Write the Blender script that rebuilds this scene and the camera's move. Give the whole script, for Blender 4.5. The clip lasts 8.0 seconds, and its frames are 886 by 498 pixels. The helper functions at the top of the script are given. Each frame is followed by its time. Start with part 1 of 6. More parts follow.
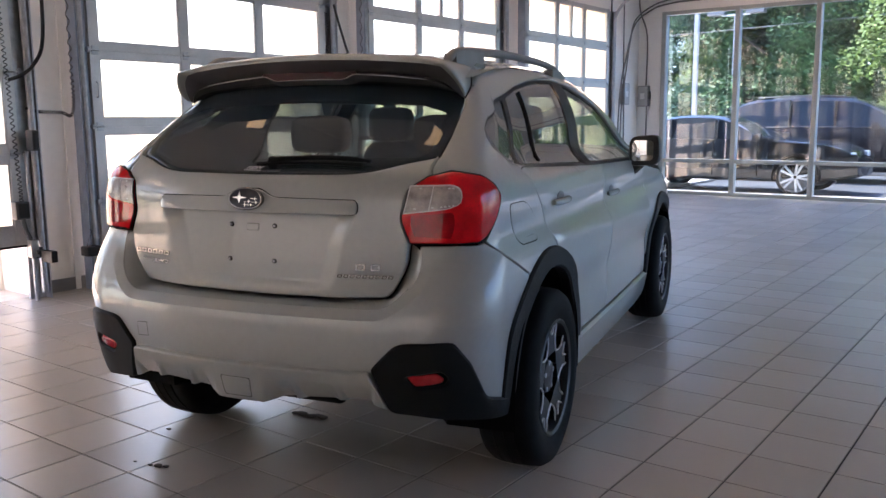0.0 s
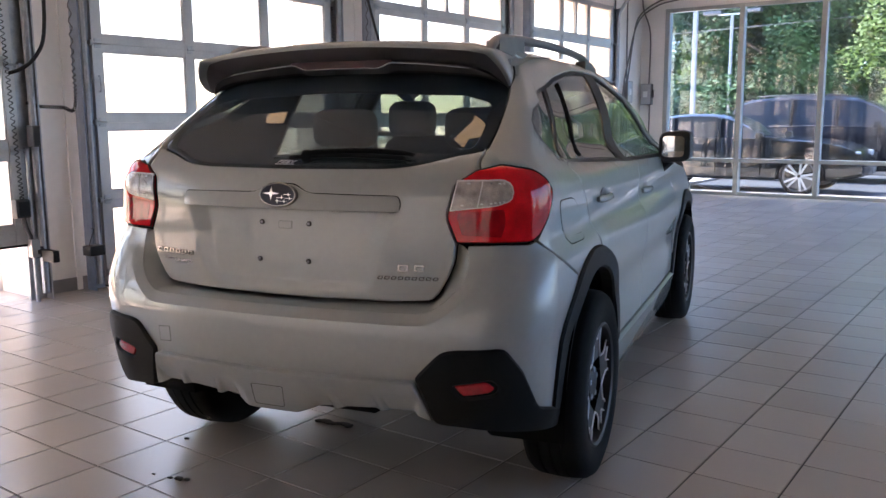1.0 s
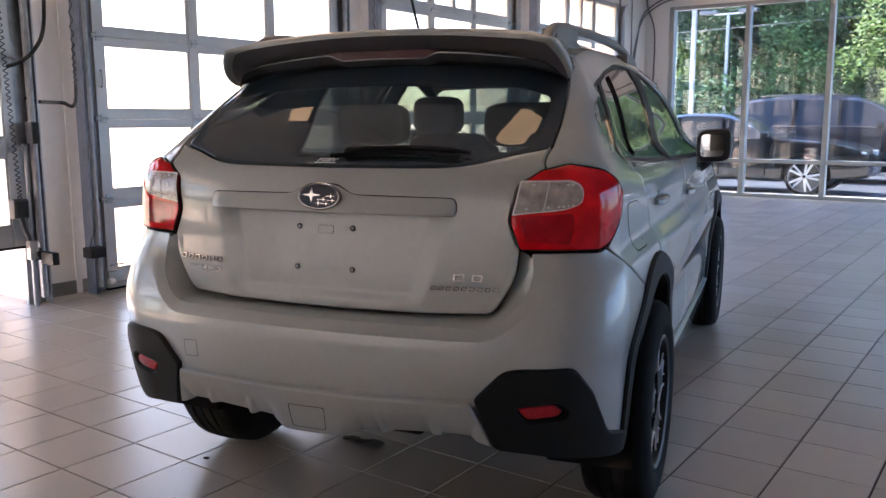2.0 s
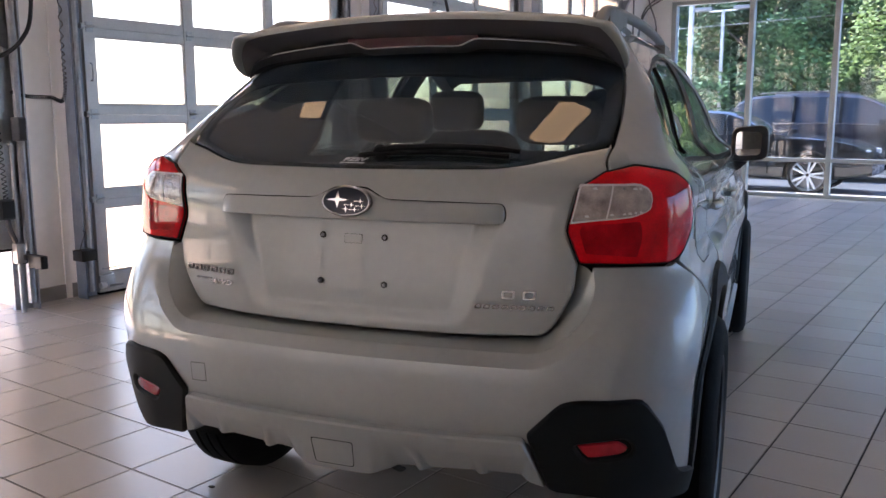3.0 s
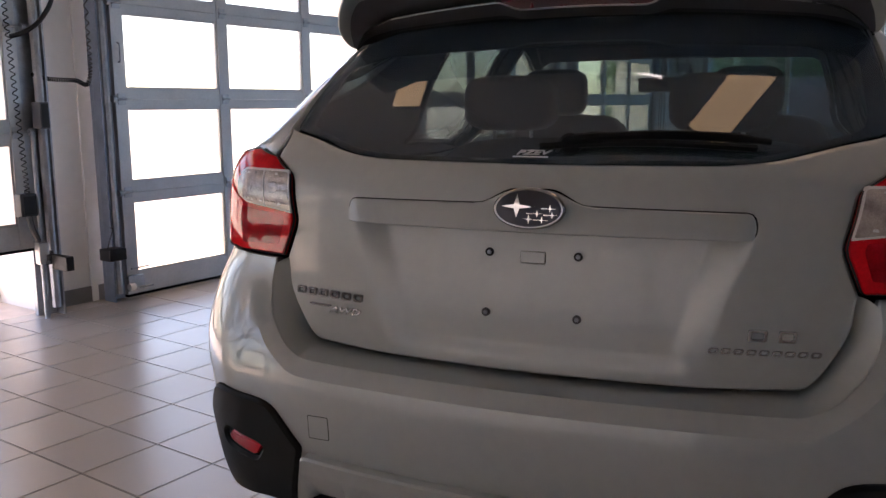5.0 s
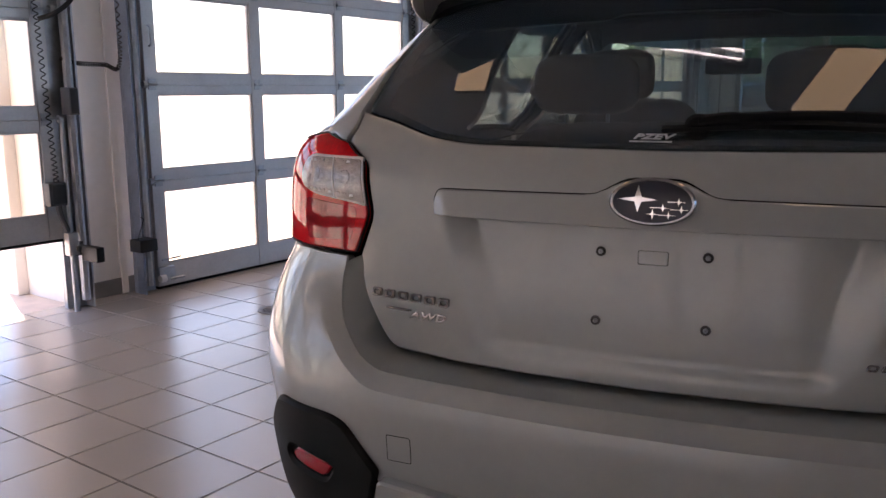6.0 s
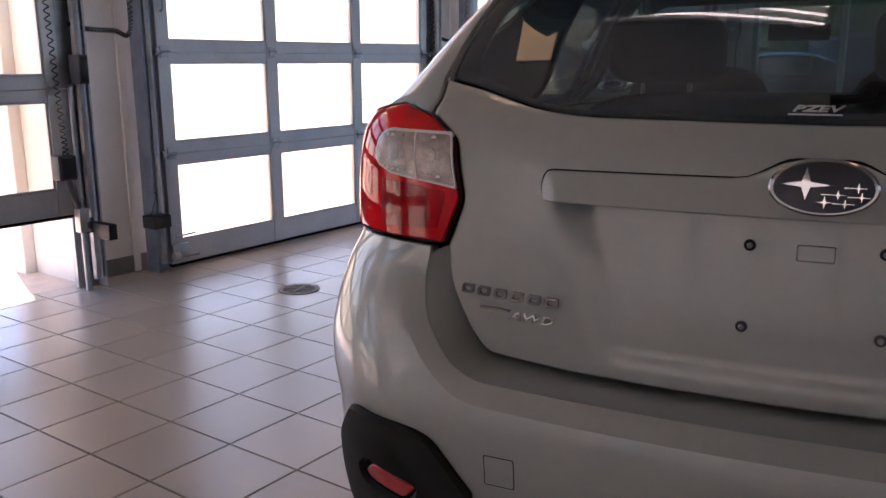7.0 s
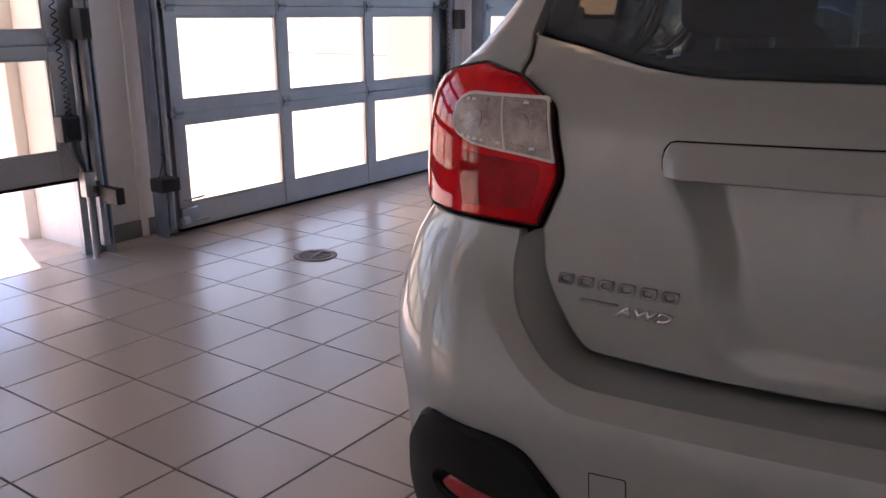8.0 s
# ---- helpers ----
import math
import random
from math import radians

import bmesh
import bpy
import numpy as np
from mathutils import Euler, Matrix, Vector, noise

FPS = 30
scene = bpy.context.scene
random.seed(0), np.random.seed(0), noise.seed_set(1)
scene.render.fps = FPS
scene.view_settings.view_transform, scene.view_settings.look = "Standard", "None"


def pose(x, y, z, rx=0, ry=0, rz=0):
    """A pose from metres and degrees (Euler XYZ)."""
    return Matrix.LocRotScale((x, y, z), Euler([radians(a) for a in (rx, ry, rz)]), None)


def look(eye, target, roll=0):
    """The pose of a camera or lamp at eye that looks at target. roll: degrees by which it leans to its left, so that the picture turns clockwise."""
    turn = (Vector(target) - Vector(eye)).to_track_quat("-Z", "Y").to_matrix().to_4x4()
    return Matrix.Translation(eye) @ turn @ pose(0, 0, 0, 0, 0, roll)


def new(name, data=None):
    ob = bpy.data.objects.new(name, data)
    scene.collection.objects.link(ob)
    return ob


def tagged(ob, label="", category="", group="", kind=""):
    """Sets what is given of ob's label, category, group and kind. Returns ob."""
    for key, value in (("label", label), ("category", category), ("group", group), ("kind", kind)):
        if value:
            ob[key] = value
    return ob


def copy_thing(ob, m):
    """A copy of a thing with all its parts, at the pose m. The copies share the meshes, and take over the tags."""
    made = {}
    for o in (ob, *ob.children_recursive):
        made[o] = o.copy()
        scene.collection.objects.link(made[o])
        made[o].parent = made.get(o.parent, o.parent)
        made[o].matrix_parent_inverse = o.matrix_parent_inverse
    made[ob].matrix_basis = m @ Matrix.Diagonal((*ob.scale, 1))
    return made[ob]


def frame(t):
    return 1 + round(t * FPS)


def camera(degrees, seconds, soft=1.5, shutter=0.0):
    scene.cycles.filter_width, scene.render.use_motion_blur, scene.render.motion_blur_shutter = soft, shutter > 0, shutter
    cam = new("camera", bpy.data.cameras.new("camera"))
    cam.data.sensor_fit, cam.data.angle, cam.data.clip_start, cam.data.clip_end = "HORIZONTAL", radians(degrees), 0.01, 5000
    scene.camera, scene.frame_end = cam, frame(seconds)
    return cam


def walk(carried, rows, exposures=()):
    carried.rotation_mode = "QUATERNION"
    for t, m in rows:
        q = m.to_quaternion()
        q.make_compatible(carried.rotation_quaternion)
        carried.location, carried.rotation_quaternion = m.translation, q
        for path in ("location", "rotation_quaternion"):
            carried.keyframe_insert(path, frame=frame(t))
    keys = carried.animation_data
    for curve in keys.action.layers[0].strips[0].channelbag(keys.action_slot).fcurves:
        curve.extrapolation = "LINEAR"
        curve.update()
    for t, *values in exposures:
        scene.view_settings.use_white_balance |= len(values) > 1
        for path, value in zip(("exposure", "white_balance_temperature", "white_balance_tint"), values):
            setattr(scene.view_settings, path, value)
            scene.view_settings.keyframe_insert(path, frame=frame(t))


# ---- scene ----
cam = camera(55.4, 8.0)
PATH = [
    (0, (0.075, 0.101, 1.314), (-1.107, 1.686, 1.013), -0.5),
    (0.5, (-0.076, 0.122, 1.3), (-1.25, 1.713, 0.998), -0.4),
    (1, (-0.169, 0.142, 1.288), (-1.334, 1.739, 0.986), -0.4),
    (1.5, (-0.317, 0.175, 1.28), (-1.473, 1.779, 0.978), -0.3),
    (3, (-0.742, 0.38, 1.269), (-1.867, 2.004, 0.959), -0.1),
    (3.5, (-0.897, 0.474, 1.262), (-2.015, 2.102, 0.946), -0.1),
    (4, (-1.054, 0.498, 1.253), (-2.166, 2.128, 0.931), -0.0),
    (4.5, (-1.225, 0.544, 1.258), (-2.337, 2.172, 0.927), -0.1),
    (6, (-1.609, 0.68, 1.237), (-2.764, 2.272, 0.87), -0.3),
    (6.5, (-1.739, 0.734, 1.228), (-2.891, 2.321, 0.836), -0.2),
    (7, (-1.882, 0.762, 1.227), (-3.024, 2.345, 0.794), -0.2),
    (7.5, (-2.002, 0.779, 1.235), (-3.135, 2.352, 0.743), -0.3),
    (8, (-2.113, 0.843, 1.224), (-3.234, 2.411, 0.691), -0.3),
]
walk(cam, [(t, look(eye, target, roll)) for t, eye, target, roll in PATH],
     exposures=[(0, 2.76, 7100, 24), (3, 2.78, 6960, 25), (4, 2.71, 6940, 25), (4.5, 2.45, 6920, 25), (6, 2.28, 6900, 28), (8, 1.89, 6920, 31)])


# ---------------------------------------------------------------- light
world = bpy.data.worlds.new("sky")
scene.world = world
world.use_nodes = True
_nt = world.node_tree
_sky = _nt.nodes.new("ShaderNodeTexSky")
_sky.sky_type, _sky.sun_disc = "NISHITA", False
SUN_EL, SUN_AZ = radians(64), radians(291)      # the sun stands high over the yard outside the doors
_sky.sun_elevation, _sky.sun_rotation = SUN_EL, SUN_AZ
_sky.ozone_density = 4.0
_nt.nodes["Background"].inputs["Strength"].default_value = 0.15
_nt.links.new(_sky.outputs["Color"], _nt.nodes["Background"].inputs["Color"])
sun = new("sun", bpy.data.lights.new("sun", "SUN"))
sun.data.energy, sun.data.angle, sun.data.color = 3.5, radians(0.5), (1.0, 0.95, 0.88)
_dir = Vector((math.sin(SUN_AZ) * math.cos(SUN_EL), math.cos(SUN_AZ) * math.cos(SUN_EL), math.sin(SUN_EL)))
sun.matrix_world = look(_dir * 50, (0, 0, 0))


# ---------------------------------------------------------------- materials
def mat(name, color, rough=0.5, metal=0.0, var=0.0, scale=8.0, fine=0.0, bump=0.0, bump_scale=60.0, coat=0.0,
        emit=0.0, place=False, rough_var=0.0, island=0.0, stretch=(1, 1, 1), coat_rough=0.05):
    """A principled surface with variation at two scales, fine relief and uneven gloss."""
    m = bpy.data.materials.new(name)
    m.use_nodes = True
    nt, p = m.node_tree, m.node_tree.nodes["Principled BSDF"]
    p.inputs["Base Color"].default_value = (*color, 1)
    p.inputs["Roughness"].default_value, p.inputs["Metallic"].default_value = rough, metal
    p.inputs["Coat Weight"].default_value = coat
    p.inputs["Coat Roughness"].default_value = coat_rough
    if emit:
        p.inputs["Emission Color"].default_value, p.inputs["Emission Strength"].default_value = (*color, 1), emit
    tc = nt.nodes.new("ShaderNodeTexCoord")
    mp = nt.nodes.new("ShaderNodeMapping")
    mp.inputs["Scale"].default_value = stretch
    src_ = nt.nodes.new("ShaderNodeNewGeometry").outputs["Position"] if place else tc.outputs["Object"]
    nt.links.new(src_, mp.inputs["Vector"])

    def noise_tex(sc, detail=4.0):
        n = nt.nodes.new("ShaderNodeTexNoise")
        n.inputs["Scale"].default_value, n.inputs["Detail"].default_value = sc, detail
        nt.links.new(mp.outputs["Vector"], n.inputs["Vector"])
        return n

    def ramp(src, lo, hi):
        r = nt.nodes.new("ShaderNodeMapRange")
        r.inputs["From Min"].default_value, r.inputs["From Max"].default_value = 0.3, 0.7
        r.inputs["To Min"].default_value, r.inputs["To Max"].default_value = lo, hi
        nt.links.new(src, r.inputs["Value"])
        return r.outputs["Result"]

    value = None

    def times(a, b):
        if a is None:
            return b
        x = nt.nodes.new("ShaderNodeMath")
        x.operation = "MULTIPLY"
        nt.links.new(a, x.inputs[0]), nt.links.new(b, x.inputs[1])
        return x.outputs[0]

    if var:
        value = times(value, ramp(noise_tex(scale).outputs["Fac"], 1 - var, 1 + var))
    if fine:
        value = times(value, ramp(noise_tex(scale * 14, 2).outputs["Fac"], 1 - fine, 1 + fine))
    if island:
        oi = nt.nodes.new("ShaderNodeObjectInfo")
        gi = nt.nodes.new("ShaderNodeNewGeometry")
        ad = nt.nodes.new("ShaderNodeMath")
        ad.operation = "ADD"
        nt.links.new(oi.outputs["Random"], ad.inputs[0]), nt.links.new(gi.outputs["Random Per Island"], ad.inputs[1])
        fr = nt.nodes.new("ShaderNodeMath")
        fr.operation = "FRACT"
        nt.links.new(ad.outputs[0], fr.inputs[0])
        mr = nt.nodes.new("ShaderNodeMapRange")
        mr.inputs["To Min"].default_value, mr.inputs["To Max"].default_value = 1 - island, 1 + island
        nt.links.new(fr.outputs[0], mr.inputs["Value"])
        value = times(value, mr.outputs["Result"])
    if value is not None:
        vm = nt.nodes.new("ShaderNodeVectorMath")
        vm.operation = "SCALE"
        vm.inputs[0].default_value = color
        nt.links.new(value, vm.inputs["Scale"])
        nt.links.new(vm.outputs[0], p.inputs["Base Color"])
    if rough_var:
        nt.links.new(ramp(noise_tex(scale * 0.7).outputs["Fac"], rough - rough_var, rough + rough_var), p.inputs["Roughness"])
    if bump:
        b = nt.nodes.new("ShaderNodeBump")
        b.inputs["Strength"].default_value, b.inputs["Distance"].default_value = bump, 0.004
        nt.links.new(noise_tex(bump_scale, 3).outputs["Fac"], b.inputs["Height"])
        nt.links.new(b.outputs["Normal"], p.inputs["Normal"])
    return m


def glass(name, tint, rough=0.0, boost=1.0, haze=0.0, haze_color=(.44, .48, .50)):
    """A clear or tinted pane: light goes straight through, with a mirror gloss by Fresnel and reflected haze painted on
    as diffuse.
    """
    m = bpy.data.materials.new(name)
    m.use_nodes = True
    nt = m.node_tree
    nt.nodes.remove(nt.nodes["Principled BSDF"])
    tr, gl = nt.nodes.new("ShaderNodeBsdfTransparent"), nt.nodes.new("ShaderNodeBsdfGlossy")
    tr.inputs["Color"].default_value, gl.inputs["Roughness"].default_value = (*tint, 1), rough
    lw, mx = nt.nodes.new("ShaderNodeLayerWeight"), nt.nodes.new("ShaderNodeMixShader")
    lw.inputs["Blend"].default_value = 0.5
    pw, ma = nt.nodes.new("ShaderNodeMath"), nt.nodes.new("ShaderNodeMath")
    pw.operation, ma.operation = "POWER", "MULTIPLY_ADD"
    pw.inputs[1].default_value = 5.0
    ma.inputs[1].default_value, ma.inputs[2].default_value = 0.9, 0.045 * boost
    nt.links.new(lw.outputs["Facing"], pw.inputs[0])
    nt.links.new(pw.outputs[0], ma.inputs[0])
    nt.links.new(ma.outputs[0], mx.inputs[0])
    nt.links.new(tr.outputs[0], mx.inputs[1]), nt.links.new(gl.outputs[0], mx.inputs[2])
    out = mx.outputs[0]
    # A diffuse share stands in for haze reflected in the pane.
    if haze:
        df, m2 = nt.nodes.new("ShaderNodeBsdfDiffuse"), nt.nodes.new("ShaderNodeMixShader")
        df.inputs["Color"].default_value = (*haze_color, 1)
        m2.inputs[0].default_value = haze
        nt.links.new(out, m2.inputs[1]), nt.links.new(df.outputs[0], m2.inputs[2])
        out = m2.outputs[0]
    nt.links.new(out, nt.nodes["Material Output"].inputs["Surface"])
    return m


def frosted(name, color):
    """A milky sheet that lets scattered light through."""
    m = bpy.data.materials.new(name)
    m.use_nodes = True
    nt = m.node_tree
    nt.nodes.remove(nt.nodes["Principled BSDF"])
    tl, df, mx = nt.nodes.new("ShaderNodeBsdfTranslucent"), nt.nodes.new("ShaderNodeBsdfDiffuse"), nt.nodes.new("ShaderNodeMixShader")
    tl.inputs["Color"].default_value, df.inputs["Color"].default_value = (*color, 1), (.6, .6, .6, 1)
    mx.inputs[0].default_value = 0.12
    nt.links.new(tl.outputs[0], mx.inputs[1]), nt.links.new(df.outputs[0], mx.inputs[2])
    nt.links.new(mx.outputs[0], nt.nodes["Material Output"].inputs["Surface"])
    return m


M = {
    # Unseen sheet; its milkiness and warm tint are set to light the car's rear.
    "frost": frosted("milky glazing", (0.71, 0.68, 0.615)),
    "tile": mat("ceramic tile", (0.455, 0.404, 0.350), 0.27, var=0.035, scale=0.9, island=0.06, place=True, coat=0.26, coat_rough=0.26),
    "grout": mat("dark grout", (0.030, 0.027, 0.025), 0.85, var=0.3, scale=5, bump=0.3),
    "wall": mat("white painted wall", (0.82, 0.80, 0.76), 0.6, var=0.04, scale=1.4, fine=0.02, bump=0.12, bump_scale=90),
    # Unseen wall parts, kept dark so less light reaches the car's rear.
    "blockwall": mat("dim grey unseen wall", (0.22, 0.22, 0.21), 0.8, var=0.12, scale=3, fine=0.08, bump=0.3, bump_scale=60),
    "base": mat("grey base strip", (0.22, 0.21, 0.20), 0.6, var=0.12, scale=6),
    "ceiling": mat("grey ceiling deck", (0.50, 0.50, 0.485), 0.8, var=0.05, scale=2, bump=0.15, bump_scale=120),
    "alu": mat("anodised aluminium", (0.46, 0.46, 0.46), 0.42, 0.55, var=0.06, scale=5, fine=0.04, bump=0.05, bump_scale=150, rough_var=0.06),
    "conduit": mat("dull grey conduit", (0.16, 0.155, 0.15), 0.5, 0.3, var=0.12, scale=9),
    "steel": mat("galvanised steel", (0.38, 0.40, 0.43), 0.45, 0.75, var=0.16, scale=16, fine=0.10, rough_var=0.1),
    "bluesteel": mat("blue grey track steel", (0.20, 0.24, 0.30), 0.45, 0.45, var=0.14, scale=9, fine=0.06, rough_var=0.08),
    "black": mat("black plastic", (0.018, 0.018, 0.019), 0.5, var=0.15, scale=20, bump=0.1, bump_scale=300),
    "darkgrey": mat("dark grey plastic", (0.06, 0.06, 0.065), 0.55, var=0.12, scale=14, bump=0.12, bump_scale=260),
    "greybox": mat("grey enamel box", (0.20, 0.20, 0.20), 0.45, 0.2, var=0.1, scale=12),
    "white": mat("white frame paint", (0.74, 0.74, 0.73), 0.4, var=0.03, scale=6, fine=0.02),
    "rubber": mat("rubber", (0.007, 0.007, 0.0075), 0.75, var=0.2, scale=25, bump=0.2, bump_scale=180),
    "glazeframe": mat("greenish white frame paint", (0.36, 0.38, 0.36), 0.4, var=0.04, scale=6, fine=0.02),
    # Pane tints put warm yard light and blue sky light into the glass.
    "pane": glass("pane tinted for blue sky light", (0.85, 0.93, 1.0)),
    "doorpane": glass("door pane tinted for warm light", (1.0, 0.955, 0.885)),
    "doublepane": glass("double glazed pane", (0.77, 0.885, 0.98), boost=1.7),
    "paint": mat("silver metallic paint", (0.362, 0.384, 0.368), 0.48, 0.35, var=0.012, scale=3, fine=0.02, coat=1.0, coat_rough=0.045),
    "clad": mat("black textured cladding", (0.008, 0.0083, 0.0085), 0.6, var=0.12, scale=18, bump=0.18, bump_scale=700),
    "wiper": mat("matte black plastic", (0.006, 0.006, 0.007), 0.7),
    "trim": mat("gloss black trim", (0.012, 0.012, 0.013), 0.15, coat=0.5),
    "gap": mat("dark gap", (0.006, 0.006, 0.006), 0.9),
    "chrome": mat("chrome", (0.78, 0.78, 0.79), 0.10, 1.0, var=0.03, scale=30),
    "lettermetal": mat("dark chrome letters", (0.30, 0.30, 0.31), 0.14, 1.0),
    "darkchrome": mat("dulled chrome", (0.52, 0.52, 0.53), 0.22, 1.0, var=0.04, scale=30),
    # Dark grey that stands in for shade on silver spoiler and handle cups.
    "satin": mat("satin dark grey shade tone", (0.075, 0.072, 0.078), 0.4, var=0.05, scale=6),
    "redlens": mat("red lamp lens", (0.70, 0.008, 0.014), 0.5, var=0.25, scale=14, fine=0.08, coat=1.0, coat_rough=0.02),
    "deepred": mat("deep red reflector behind the lens", (0.42, 0.006, 0.012), 0.5, var=0.35, scale=22, fine=0.12, bump=0.12, bump_scale=160, coat=1.0, coat_rough=0.02),
    "reflex": mat("red reflector", (0.40, 0.012, 0.02), 0.25, var=0.15, scale=60, bump=0.3, bump_scale=500, coat=0.6),
    "darkred": mat("dark red lamp lens", (0.055, 0.004, 0.007), 0.25, var=0.15, scale=40, coat=0.7),
    "clearlens": mat("clear lamp lens", (0.39, 0.335, 0.305), 0.35, 0.15, var=0.45, scale=30, fine=0.15, bump=0.5, bump_scale=75, coat=1.0, coat_rough=0.02),
    "mirrorcase": mat("smooth black plastic", (0.010, 0.010, 0.011), 0.35),
    "mirror": mat("mirror glass", (0.86, 0.87, 0.87), 0.02, 1.0),
    "lampwhite": mat("white lamp rim", (0.75, 0.72, 0.70), 0.3, var=0.05, scale=20, coat=0.5),
    "rearglass": glass("tinted rear window", (0.28, 0.345, 0.335), boost=1.45, haze=0.085, haze_color=(.31, .45, .58)),
    "sideglass": glass("tinted side window", (0.21, 0.245, 0.25), boost=4.5, haze=0.06),
    "frontglass": glass("green tinted window", (0.58, 0.68, 0.64), boost=3.6, haze=0.03),
    "cloth": mat("black seat cloth", (0.014, 0.015, 0.018), 0.85, var=0.2, scale=12, bump=0.35, bump_scale=350),
    "cabin": mat("dark cabin plastic", (0.016, 0.017, 0.020), 0.65, var=0.15, scale=10, bump=0.15, bump_scale=200),
    "rim": mat("black wheel enamel", (0.012, 0.012, 0.013), 0.45),
    "machined": mat("machined alloy", (0.70, 0.70, 0.70), 0.38, 0.35, fine=0.05, scale=20),
    "navy": mat("navy emblem field", (0.008, 0.010, 0.024), 0.35, coat=0.2),
    "asphalt": mat("asphalt", (0.075, 0.075, 0.078), 0.9, var=0.15, scale=0.7, fine=0.2, bump=0.4, bump_scale=40),
    "concrete": mat("pale concrete", (0.66, 0.555, 0.465), 0.85, var=0.1, scale=0.8, fine=0.08, bump=0.2, bump_scale=30),
    "leaf": mat("green leaves", (0.066, 0.128, 0.054), 0.55, var=0.35, scale=0.6, island=0.45),
    "leaf2": mat("light green leaves", (0.118, 0.172, 0.034), 0.55, var=0.3, scale=0.6, island=0.4),
    "leaf3": mat("dark green leaves", (0.046, 0.100, 0.058), 0.6, var=0.35, scale=0.5, island=0.45),
    "bark": mat("bark", (0.075, 0.06, 0.048), 0.9, var=0.3, scale=5, bump=0.5, bump_scale=20),
    "darkpaint": mat("black car paint", (0.010, 0.011, 0.013), 0.16, coat=0.6, coat_rough=0.03),
    "bluepaint": mat("dark blue car paint", (0.006, 0.008, 0.014), 0.22, coat=0.25, coat_rough=0.03),
    "darkglass": mat("dark car window", (0.02, 0.025, 0.03), 0.06),
    "headlamp": mat("headlamp lens", (0.50, 0.52, 0.53), 0.3, 0.3),
    "tube": mat("fluorescent tube", (1.0, 0.96, 0.92), 0.5, emit=3.2),
    "warm": mat("warm light diffuser", (1.0, 0.73, 0.43), 0.5, emit=0.56),
    "postgrey": mat("pale grey post paint", (0.42, 0.42, 0.42), 0.5, var=0.05, scale=3),
    "iron": mat("cast iron", (0.21, 0.19, 0.18), 0.6, 0.5, var=0.25, scale=30, bump=0.4, bump_scale=120),
    "sticker": mat("pale grey sticker", (0.55, 0.56, 0.56), 0.5),
}


for k_, v_ in (("wiper", .15), ("gap", .1), ("clad", .22), ("black", .35), ("redlens", 0.0), ("deepred", 0.0), ("leaf", .12), ("leaf2", .12), ("leaf3", .12), ("rubber", .15), ("asphalt", .2), ("darkpaint", .15), ("bluepaint", .12), ("darkglass", .3)):
    M[k_].node_tree.nodes["Principled BSDF"].inputs["Specular IOR Level"].default_value = v_


# ---------------------------------------------------------------- mesh helpers
def finish(name, bm, material, parent=None, label="", smooth=True, angle=40):
    me = bpy.data.meshes.new(name)
    bm.normal_update()
    bm.to_mesh(me)
    bm.free()
    for m_ in material if isinstance(material, (list, tuple)) else (material,):
        me.materials.append(M[m_])
    if smooth:
        me.polygons.foreach_set("use_smooth", [True] * len(me.polygons))
        me.set_sharp_from_angle(angle=radians(angle))
    ob = new(name, me)
    if parent is not None:
        ob.parent = parent
    if label:
        ob["label"] = label
    return ob


def part(name, bm, material, parent, label="", smooth=True, angle=40):
    return finish(name, bm, material, parent, label, smooth, angle)


def thing(name, place=(0, 0, 0), turn=0.0, label="", category="", group="", kind=""):
    ob = new(name)
    ob.empty_display_size = 0.2
    ob.matrix_world = pose(*place, 0, 0, turn)
    return tagged(ob, label, category, group, kind)


def box(bm, x0, x1, y0, y1, z0, z1, bevel=0.0, mi=0):
    """A box with bevelled edges, added to bm."""
    r = bmesh.ops.create_cube(bm, size=1, matrix=Matrix.Translation(((x0 + x1) / 2, (y0 + y1) / 2, (z0 + z1) / 2)) @ Matrix.Diagonal((x1 - x0, y1 - y0, z1 - z0, 1)))
    faces = set()
    for v in r["verts"]:
        faces.update(v.link_faces)
    if bevel:
        edges = set()
        for v in r["verts"]:
            edges.update(v.link_edges)
        out = bmesh.ops.bevel(bm, geom=list(edges), offset=bevel, segments=2, affect="EDGES", profile=0.6)
        faces = {f_ for f_ in faces if f_.is_valid} | set(out["faces"])
    for f_ in faces:
        f_.material_index = mi
    return bm


def boxes(*rows, bevel=0.0):
    bm = bmesh.new()
    for r in rows:
        box(bm, *r, bevel=bevel)
    return bm


def tube(bm, pts, radius, seg=8, mi=0, caps=True):
    """A round bar along points; radius may be a list."""
    pts = [Vector(p) for p in pts]
    rad = radius if isinstance(radius, (list, tuple)) else [radius] * len(pts)
    rings, side = [], None
    for i, p in enumerate(pts):
        d = (pts[min(i + 1, len(pts) - 1)] - pts[max(i - 1, 0)]).normalized()
        if side is None:
            side = d.orthogonal().normalized()
        side = (side - d * side.dot(d)).normalized()
        up = d.cross(side)
        rings.append([bm.verts.new(p + (side * math.cos(a) + up * math.sin(a)) * rad[i]) for a in (2 * math.pi * k / seg for k in range(seg))])
    for a, b in zip(rings, rings[1:]):
        for k in range(seg):
            bm.faces.new((a[k], a[(k + 1) % seg], b[(k + 1) % seg], b[k])).material_index = mi
    if caps:
        bm.faces.new(rings[0][::-1]).material_index = mi
        bm.faces.new(rings[-1]).material_index = mi
    return bm


